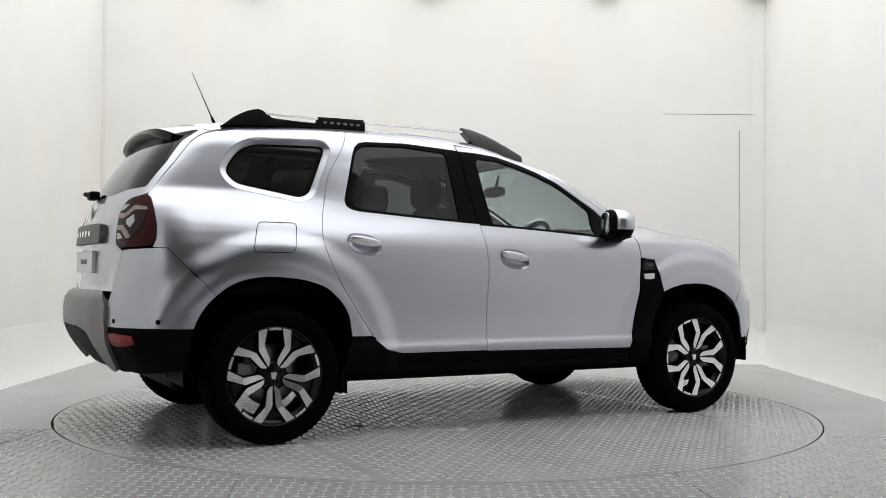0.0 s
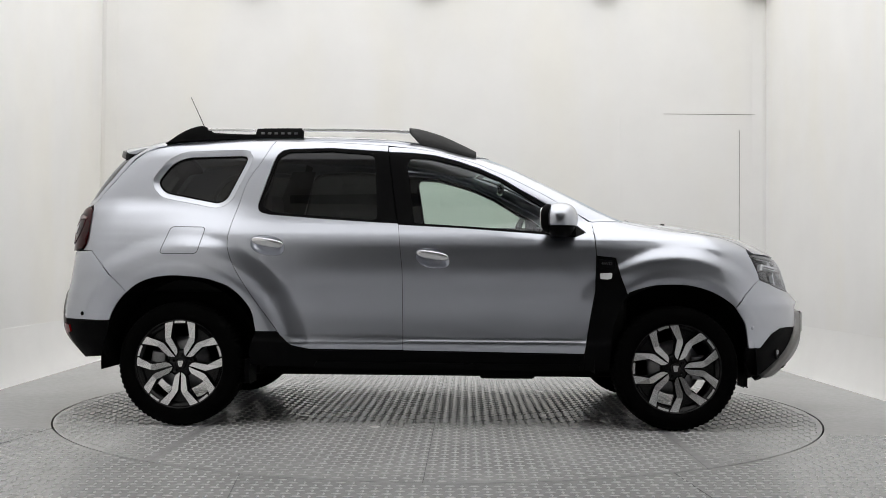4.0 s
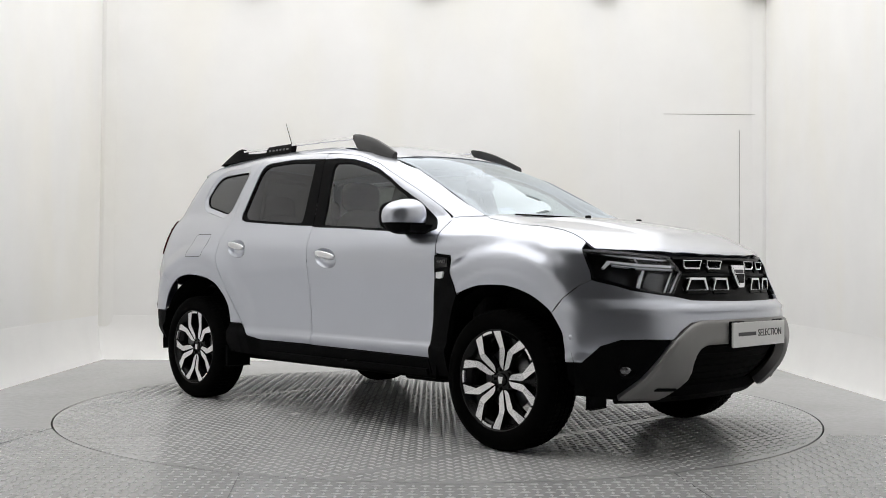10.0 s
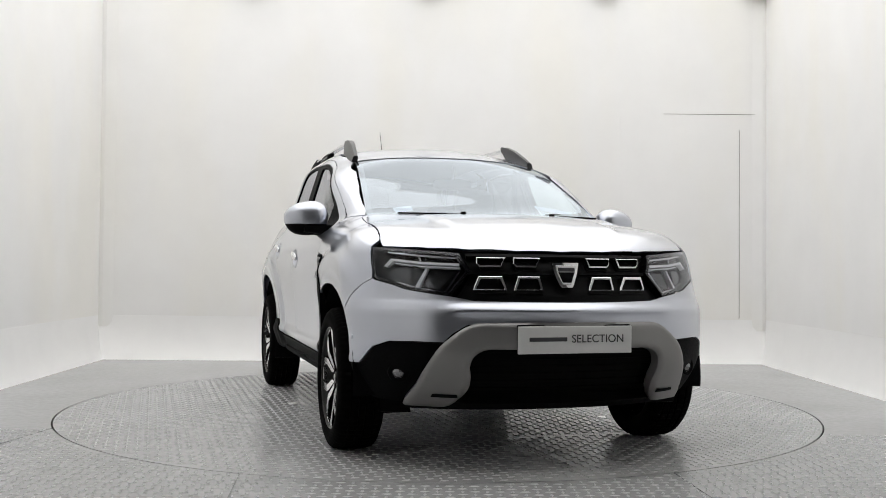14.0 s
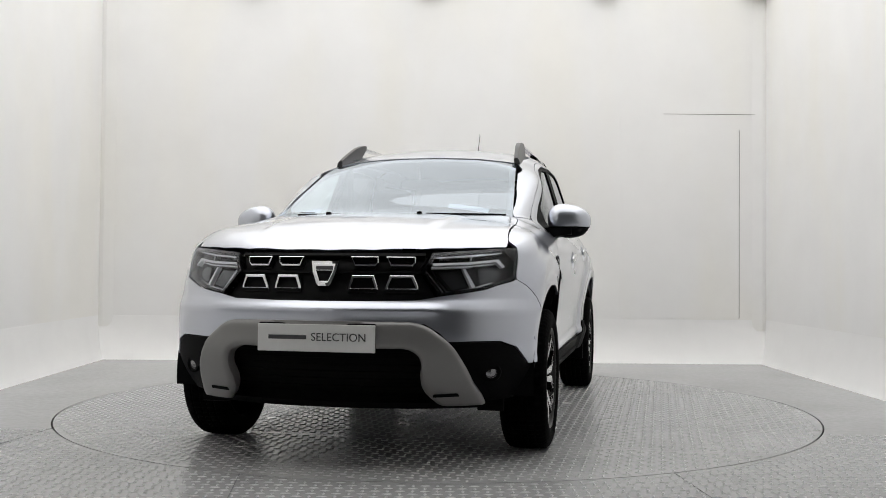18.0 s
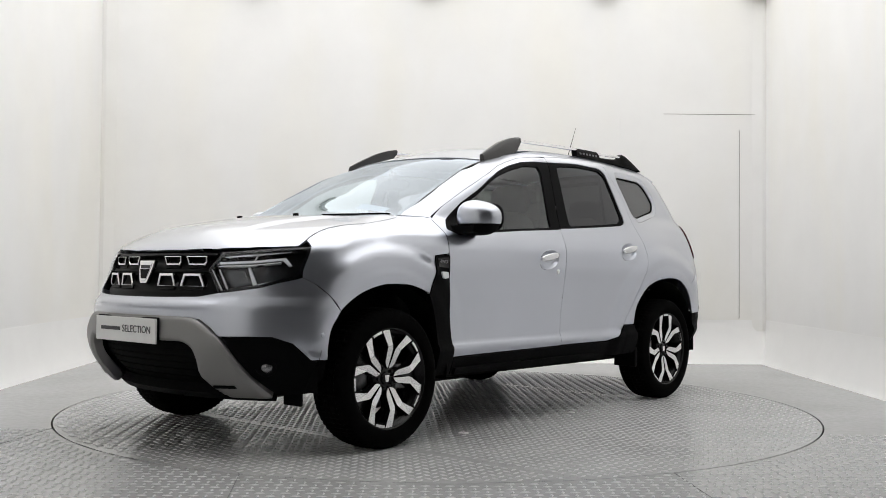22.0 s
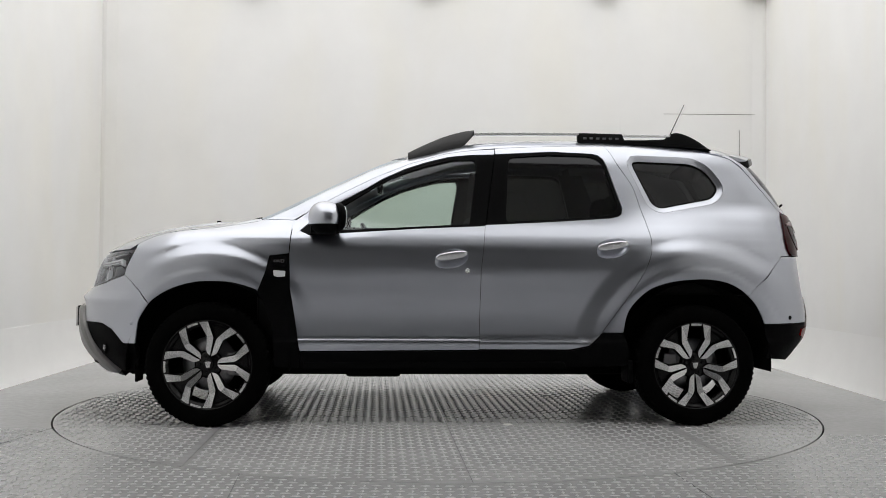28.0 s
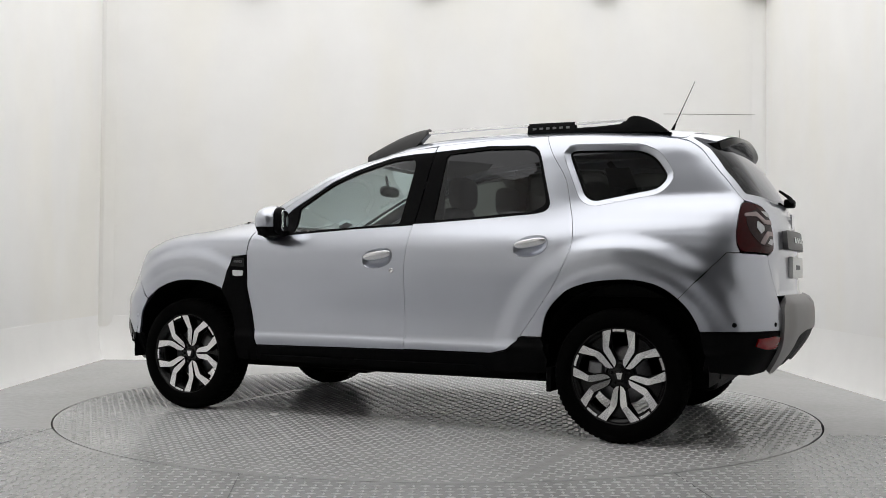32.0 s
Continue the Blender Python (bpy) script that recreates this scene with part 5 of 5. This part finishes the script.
def door_handle(door, x0, z0, s):
    """A silver pull over a recessed cup; x0, z0 its middle."""
    ring = handle_ring(x0, z0)
    bowl = lambda co: -0.022 * np.clip((distance(co, ring) - 0.002) / 0.024, 0, 1) ** 0.8
    v, f, n = panel("side", ring, off=bowl, step=0.012, gap=0, corner=0, depth=0)
    attach("handle_cup", mesh_from("handle_cup", [(a, s * b, c) for a, b, c in v], [q if s > 0 else q[::-1] for q in f], PAINT), door, "hollow handle cup")
    y0 = point("side", x0, z0)[1]
    bm = rounded_blob(0, 0, 0, 0.088, 0.014, 0.023, 2.6, nu=32, nv=14)
    bm.transform(Matrix.Translation((x0, s * (y0 + 0.006), z0 + 0.016)) @ pose(0, 0, 0, -14 * s, 9, 0))
    part("handle", bm, CHROME_SOFT, door, "silver door handle", smooth=True, sharp=80)


CHROME_SOFT = material("satin_chrome", (0.74, 0.75, 0.77), rough=0.22, metal=0.75, coat=0.6, grain=0.03)
for i, s in enumerate((1, -1)):
    door_mirror(s)
    door_handle(f_doors[i], 0.028, 0.915, s)
    door_handle(r_doors[i], -0.868, 0.978, s)


def fender_badge(wing, s):
    lamp = [(0.925, 0.842), (0.995, 0.842), (0.990, 0.812), (0.970, 0.805), (0.930, 0.808)]
    skin("side_repeater", panel("side", lamp, off=0.014, depth=0.010, corner=0.006, step=0.03), LAMP_WHITE, wing, "clear side indicator lamp", s)
    field = [(0.918, 0.918), (1.002, 0.912), (1.010, 0.862), (0.918, 0.862)]
    skin("badge_field", panel("side", field, off=0.009, depth=0.006, corner=0.005, step=0.03), GLOSS_BLACK, wing, "", s)
    p = point("side", 0.962, 0.893)
    text("4WD", 0.026, (p[0], s * (p[1] + 0.0125), p[2]), (90, 0, 180 if s > 0 else 0), STEEL, wing, "raised silver lettering")


def text(words, size, place, turn, mat, parent, label=""):
    """Raised lettering as a mesh."""
    c = bpy.data.curves.new("lettering", "FONT")
    c.body, c.size, c.extrude, c.align_x, c.align_y = words, size, 0.0012, "CENTER", "CENTER"
    tmp = bpy.data.objects.new("lettering", c)
    scene.collection.objects.link(tmp)
    me = bpy.data.meshes.new_from_object(tmp.evaluated_get(bpy.context.evaluated_depsgraph_get()))
    bpy.data.objects.remove(tmp)
    me.materials.clear()
    me.materials.append(mat)
    ob = attach("lettering", me, parent, label)
    ob.matrix_basis = pose(*place, *turn)
    return ob


for i, s in enumerate((1, -1)):
    fender_badge(wings[i], s)


def small_parts():
    # lock in the left front door
    p = point("side", -0.061, 0.848)
    v, f = lathe([(0.0, 0.002), (0.008, 0.002), (0.010, 0.005), (0.014, 0.003), (0.015, -0.004)], 18)
    attach("door_lock", mesh_from("door_lock", [(p[0] + a, p[1] + b, p[2] + c) for a, b, c in v], f, CHROME), f_doors[0], "round chrome door lock")
    # fuel flap on the right
    flap = [(-1.411, 1.080), (-1.215, 1.078), (-1.245, 0.928), (-1.455, 0.928)]
    skin("fuel_flap_gap", panel("side", rounded(flap, 0.025), [inset(rounded(flap, 0.025), 0.003)], off=0.0012, depth=0, corner=0, gap=0), SEAL, car, "thin dark gap round the fuel flap", -1)
    # front plate
    px = 2.212
    plate = part("front_plate", boxed(px - 0.010, px, -0.257, 0.257, 0.506, 0.620, 0.003), PLATE_WHITE, car, "white dealer plate with printed words")
    part("bar", boxed(px - 0.001, px + 0.0012, -0.208, -0.040, 0.557, 0.574, 0.0), INK, plate)
    text("SELECTION", 0.047, (px + 0.0005, 0.100, 0.566), (90, 0, 90), INK, plate, "thin dark printed letters")
    part("bracket", boxed(px - 0.025, px - 0.009, -0.255, 0.255, 0.510, 0.626, 0.004), BLACK_PLASTIC, plate)
    for s in (1, -1):
        # fog lamp
        p = point("front", 0.690, 0.415)
        v, f = lathe([(0.042, -0.01), (0.042, 0.001), (0.037, 0.003), (0.030, -0.004), (0.027, -0.004)], 28)
        pts = [(p[0] - 0.004 + b - 0.55 * a, s * (p[1] + a), p[2] + c) for a, b, c in v]
        fog = attach("fog_lamp", mesh_from("fog_lamp", pts, f, BLACK_PLASTIC), clads[0 if s > 0 else 1], "round fog lamp in a black surround")
        v, f = lathe([(0.0, 0.006), (0.010, 0.005), (0.018, 0.001), (0.024, -0.005), (0.027, -0.010)], 24)
        pts = [(p[0] - 0.004 + b - 0.55 * a, s * (p[1] + a), p[2] + c) for a, b, c in v]
        attach("lens", mesh_from("lens", pts, f, FOG_GLASS), fog, "clear lens")
        # slot in the skid plate
        slot = [(0.452, 0.333), (0.555, 0.335), (0.550, 0.348), (0.457, 0.346)]
        skin("slot", panel("front", slot, off=0.0335, depth=0.002, corner=0.004, gap=0, step=0.03), BLACK_PLASTIC, skids[0 if s > 0 else 1], "dark slot", s)
        p = point("side", 1.742, 0.556)
        v, f = lathe([(0.0, 0.003), (0.006, 0.003), (0.008, 0.001), (0.0115, 0.001), (0.0115, -0.004)], 16)
        attach("parking_sensor", mesh_from("parking_sensor", [(p[0] + a, s * (p[1] + b), p[2] + c) for a, b, c in v], [q if s > 0 else q[::-1] for q in f], PAINT), car, "silver parking sensor")
        # flaps before and behind the wheels
        part("mud_flap", boxed(-0.985, -0.955, s * 0.70, s * 0.86, 0.235, 0.36, 0.006), BLACK_PLASTIC, car, "black mud flap")
        part("front_flap", boxed(1.735, 1.755, s * 0.60, s * 0.72, 0.225, 0.31, 0.006), BLACK_PLASTIC, car, "black air deflector")


small_parts()


# ---- car: wheels ----
def wheel_meshes():
    # tyre with shoulder blocks and grooves
    prof = [(0.230, -0.080), (0.240, -0.098), (0.262, -0.109), (0.295, -0.108), (0.318, -0.098), (0.330, -0.084)]
    for y in (-0.060, -0.054, -0.048, -0.020, -0.015, -0.010, 0.010, 0.015, 0.020, 0.048, 0.054, 0.060):
        prof.append((0.3355 - 0.10 * y * y / 0.36, y))
    prof += [(0.330, 0.084), (0.318, 0.098), (0.295, 0.108), (0.262, 0.109), (0.244, 0.101), (0.236, 0.088)]
    grooves = {7, 10, 13, 16}

    def wave(i, j):
        if j in grooves:
            return -0.008
        if i % 3 == 0 and (j in (5, 6, 17, 18) or 8 <= j <= 15):
            return -0.006
        return 0.0

    tyre = mesh_from("tyre", *lathe(prof, 210, wave=wave), RUBBER)
    tyre.set_sharp_from_angle(angle=radians(35))
    barrel = mesh_from("rim", *lathe([(0.240, 0.090), (0.243, 0.097), (0.239, 0.100), (0.233, 0.090), (0.222, 0.072), (0.212, 0.070), (0.205, 0.0), (0.215, -0.10)], 72), WHEEL_BLACK)
    return tyre, barrel


def spoke_shape(k):
    return [(0.048, k * 0.003), (0.058, k * 0.020), (0.074, k * 0.031), (0.146, k * 0.043), (0.208, k * 0.104), (0.230, k * 0.066), (0.160, k * 0.017), (0.142, k * 0.008), (0.070, k * 0.005)]


def build_wheels():
    tyre, barrel = wheel_meshes()
    for x, s, phase in ((AXLE, 1, 177), (-AXLE, 1, -90), (AXLE, -1, 0), (-AXLE, -1, -90)):
        w = attach("wheel", None, car, "black and machined alloy wheel with a black tyre")
        w.matrix_basis = pose(x, s * 0.785, WHEEL_Z, 0, 0, 0 if s > 0 else 180)
        turn = phase if s > 0 else 180 - phase
        attach("tyre", tyre, w, "black rubber tyre")
        rim = attach("rim", barrel, w, "gloss black rim with machined split spokes")
        v, f = lathe([(0.0, 0.060), (0.060, 0.060), (0.075, 0.050), (0.075, 0.01), (0.0, 0.01)], 40)
        attach("hub", mesh_from("hub", v, f, WHEEL_BLACK), rim)
        v, f = lathe([(0.0, 0.072), (0.026, 0.071), (0.030, 0.066), (0.030, 0.055)], 30)
        cap = attach("cap", mesh_from("cap", v, f, WHEEL_BLACK), rim, "hub cap with a shield")
        bm = prism([(-0.016, 0.015), (0.016, 0.015), (0.009, -0.017), (-0.009, -0.017)], 0.068, 0.0745, 0.001)
        part("cap_badge", bm, MACHINED, rim)
        for k in range(5):
            a = radians(turn + 72 * k)
            rot = Matrix.Rotation(-a, 4, "Y")
            for side in (1, -1):
                face = spoke_shape(side)
                bm = bmesh.new()
                # outer face dished: nearer the wheel's middle towards the rim edge
                dish = lambda r: 0.068 + 0.020 * min(1, max(0, (r - 0.05) / 0.12)) - 0.0
                lo = [bm.verts.new((p, dish(math.hypot(p, q)) - 0.030, q)) for p, q in face]
                hi = [bm.verts.new((p, dish(math.hypot(p, q)), q)) for p, q in face]
                bm.faces.new(lo[::-1]), bm.faces.new(hi)
                for i in range(len(face)):
                    j = (i + 1) % len(face)
                    bm.faces.new((lo[i], lo[j], hi[j], hi[i]))
                bmesh.ops.recalc_face_normals(bm, faces=bm.faces[:])
                for fc in bm.faces:
                    fc.material_index = 1
                top = [fc for fc in bm.faces if all(abs(v.co.y - dish(math.hypot(v.co.x, v.co.z))) < 1e-5 for v in fc.verts)]
                for fc in top:
                    fc.material_index = 0
                bmesh.ops.triangulate(bm, faces=top)
                bm.transform(rot)
                ob = part("spoke", bm, MACHINED, rim)
                ob.data.materials.append(WHEEL_BLACK)
            # dark web under the pair
            bm = prism([(0.04, -0.02), (0.07, -0.034), (0.13, -0.045), (0.205, -0.098), (0.226, -0.045), (0.226, 0.045), (0.205, 0.098), (0.13, 0.045), (0.07, 0.034), (0.04, 0.02)], 0.030, 0.052)
            bm.transform(rot)
            part("web", bm, WHEEL_BLACK, rim)
            arc = [(0.221 * math.cos(t), 0.221 * math.sin(t)) for t in np.linspace(radians(28.5), radians(43.5), 8)] + [(0.234 * math.cos(t), 0.234 * math.sin(t)) for t in np.linspace(radians(43.5), radians(28.5), 8)]
            bm = prism(arc, 0.07, 0.0905, 0.001)
            bm.transform(rot)
            part("rim_arc", bm, MACHINED, rim)
            bm = bmesh.new()
            bmesh.ops.create_cone(bm, cap_ends=True, segments=10, radius1=0.008, radius2=0.007, depth=0.02, matrix=Matrix.Translation((0.050 * math.cos(0.63), 0.060, 0.050 * math.sin(0.63))) @ Matrix.Rotation(math.pi / 2, 4, "X"))
            bm.transform(rot)
            part("wheel_bolt", bm, WHEEL_BLACK, rim)
        v, f = lathe([(0.06, 0.012), (0.145, 0.012), (0.148, 0.0), (0.145, -0.012), (0.06, -0.012)], 48)
        attach("brake_disc", mesh_from("brake_disc", v, f, STEEL), w, "steel brake disc")
        bm = prism([(0.095, -0.06), (0.165, -0.065), (0.175, 0.0), (0.165, 0.065), (0.095, 0.06)], -0.03, 0.035, 0.008)
        if x > 0:
            bm.transform(Matrix.Rotation(radians(180 if s > 0 else 180), 4, "Y"))
        part("brake_caliper", bm, STEEL, w, "grey brake caliper")


build_wheels()


# ---- car: cabin, wells and underside ----
def build_inside():
    for s in (1, -1):
        for x in (AXLE, -AXLE):
            vs, fs = [], []
            n = 40
            for i in range(n + 1):
                a = radians(-6) + radians(192) * i / n
                r = 0.435
                for y in (0.855, 0.55):
                    vs.append((x + r * math.cos(a), s * y, 0.345 + r * math.sin(a) * 1.02))
            for i in range(n):
                fs.append((2 * i, 2 * i + 1, 2 * i + 3, 2 * i + 2))
            attach("wheel_well", mesh_from("wheel_well", vs, fs, BLACK_PLASTIC), car, "black wheel arch liner")
            disc = [(x + 0.44 * math.cos(a), 0.345 + 0.45 * math.sin(a)) for a in np.linspace(radians(-4), radians(184), 24)]
            part("well_wall", prism(disc, s * 0.55, s * 0.535), BLACK_PLASTIC, car)
    part("underbody", boxed(-1.75, 1.85, -0.52, 0.52, 0.245, 0.34, 0.03), BLACK_PLASTIC, car, "black underside")
    part("underbody", boxed(-0.86, 0.86, -0.74, 0.74, 0.322, 0.36, 0.01), BLACK_PLASTIC, car, "black underside")
    part("underbody", boxed(0.29, 0.61, -0.5, 0.5, 0.230, 0.33, 0.02), BLACK_PLASTIC, car, "black underside")
    part("exhaust", boxed(-1.98, -1.74, -0.40, 0.10, 0.33, 0.42, 0.04), BLACK_PLASTIC, car, "dark exhaust box")
    part("engine_block", boxed(1.08, 1.93, -0.52, 0.52, 0.33, 0.86, 0.02), SEAL, car)
    part("bulkhead", boxed(1.00, 1.10, -0.70, 0.70, 0.34, 1.06, 0.02), CABIN, car)
    part("cabin_floor", boxed(-1.85, 1.02, -0.53, 0.53, 0.34, 0.40, 0.01), CABIN, car)
    part("boot_floor", boxed(-1.85, -0.95, -0.53, 0.53, 0.40, 0.72, 0.02), CABIN, car)
    for s in (1, -1):
        part("door_card", boxed(-0.92, 0.90, s * 0.70, s * 0.755, 0.36, 1.085, 0.012), CABIN, car, "dark inner door panel")
        part("boot_trim", boxed(-1.72, -1.0, s * 0.60, s * 0.63, 0.72, 1.19, 0.012), CABIN, car)
        part("pillar_trim", prism([(-0.16, 1.09), (-0.27, 1.10), (-0.30, 1.52), (-0.21, 1.52)], s * 0.645, s * 0.665), CABIN, car)
        part("pillar_trim", prism([(-0.95, 1.10), (-1.13, 1.20), (-1.00, 1.53), (-0.84, 1.53)], s * 0.63, s * 0.65), CABIN, car)
    part("parcel_shelf", boxed(-1.80, -1.05, -0.58, 0.58, 1.02, 1.04, 0.006), CABIN, car)
    # headliner
    hl_half = [(0.33, 0.0), (0.28, 0.40), (0.2, 0.53), (-0.5, 0.54), (-1.2, 0.52), (-1.60, 0.50), (-1.62, 0.0)]
    full = hl_half + [(x, -y) for x, y in hl_half[-2:0:-1]]
    skin("headliner", panel("top", full, off=-0.035, depth=0.004, step=0.05), HEADLINER, car, "pale grey headliner")
    # dashboard
    prof = [(1.05, 0.70), (0.62, 0.66), (0.55, 0.80), (0.58, 0.98), (0.66, 1.05), (0.82, 1.075), (1.04, 1.07)]
    dash = part("dashboard", prism(prof, -0.69, 0.69, 0.02), CABIN, car, "dark dashboard", smooth=True)
    part("dash_hood", rounded_blob(0.68, -0.36, 1.06, 0.10, 0.20, 0.055, 2.4), CABIN, dash, smooth=True)
    part("screen", boxed(0.545, 0.56, -0.11, 0.11, 0.93, 1.06, 0.006), GLOSS_BLACK, dash, "dark centre screen")
    # steering wheel on the right-hand side
    sw = attach("steering_wheel", None, car, "dark steering wheel")
    sw.matrix_basis = pose(0.46, -0.36, 0.985, 0, -66, 0)
    v, f = [], []
    for i in range(36):
        a = 2 * math.pi * i / 36
        for k in range(8):
            b = 2 * math.pi * k / 8
            r = 0.182 + 0.015 * math.cos(b)
            v.append((r * math.cos(a), r * math.sin(a), 0.015 * math.sin(b)))
    for i in range(36):
        for k in range(8):
            f.append((i * 8 + k, ((i + 1) % 36) * 8 + k, ((i + 1) % 36) * 8 + (k + 1) % 8, i * 8 + (k + 1) % 8))
    attach("wheel_ring", mesh_from("wheel_ring", v, f, CABIN), sw)
    part("wheel_hub", rounded_blob(0, 0, 0.0, 0.07, 0.08, 0.03, 2.5), CABIN, sw, smooth=True)
    part("wheel_arm", boxed(-0.02, 0.02, -0.175, 0.175, -0.012, 0.008, 0.005), CABIN, sw)
    # rear-view mirror
    rv = part("rear_view_mirror", rounded_blob(0.42, 0.0, 1.36, 0.022, 0.12, 0.035, 3.0), GLOSS_BLACK, car, "dark rear-view mirror", smooth=True)
    v, f = tube([(0.43, 0, 1.38), (0.45, 0, 1.465)], 0.010)
    attach("mirror_stem", mesh_from("mirror_stem", v, f, GLOSS_BLACK), rv)
    # seats
    def seat(x, y, w, top):
        st = attach("seat", None, car, "dark cloth seat with a headrest")
        st.matrix_basis = pose(x, y, 0.40)
        part("cushion", rounded_blob(0.14, 0, 0.16, 0.28, w, 0.12, 4.0), SEAT_CLOTH, st, smooth=True)
        part("backrest", rounded_blob(-0.10, 0, 0.46, 0.10, w, 0.36, 3.6, bend=lambda a, b, c: (a - 0.85 * (c + 0.8), b * (1 - 0.16 * max(c, 0)), c)), SEAT_CLOTH, st, smooth=True)
        part("headrest", rounded_blob(-0.285, 0, top, 0.055, 0.135, 0.095, 3.4), SEAT_CLOTH, st, smooth=True)
        for q in (0.05, -0.05):
            v, f = tube([(-0.275, q, top - 0.16), (-0.285, q, top - 0.05)], 0.006, 6)
            attach("headrest_post", mesh_from("headrest_post", v, f, STEEL), st)
    seat(0.02, 0.36, 0.25, 0.90)
    seat(0.02, -0.36, 0.25, 0.90)
    for y in (0.40, 0.0, -0.40):
        seat(-0.80, y, 0.20, 0.85)


build_inside()


# ---- what moves ----
def motions():
    rows_table, rows_car = [], []
    for k, a in enumerate(HEADING):
        turn = pose(0, 0, 0, 0, 0, a)
        rows_table.append((2.0 * k, turn))
        rows_car.append((2.0 * k, turn @ Matrix.Translation(CAR_OFFSET)))
    walk(turntable, rows_table)
    walk(car, rows_car)


motions()
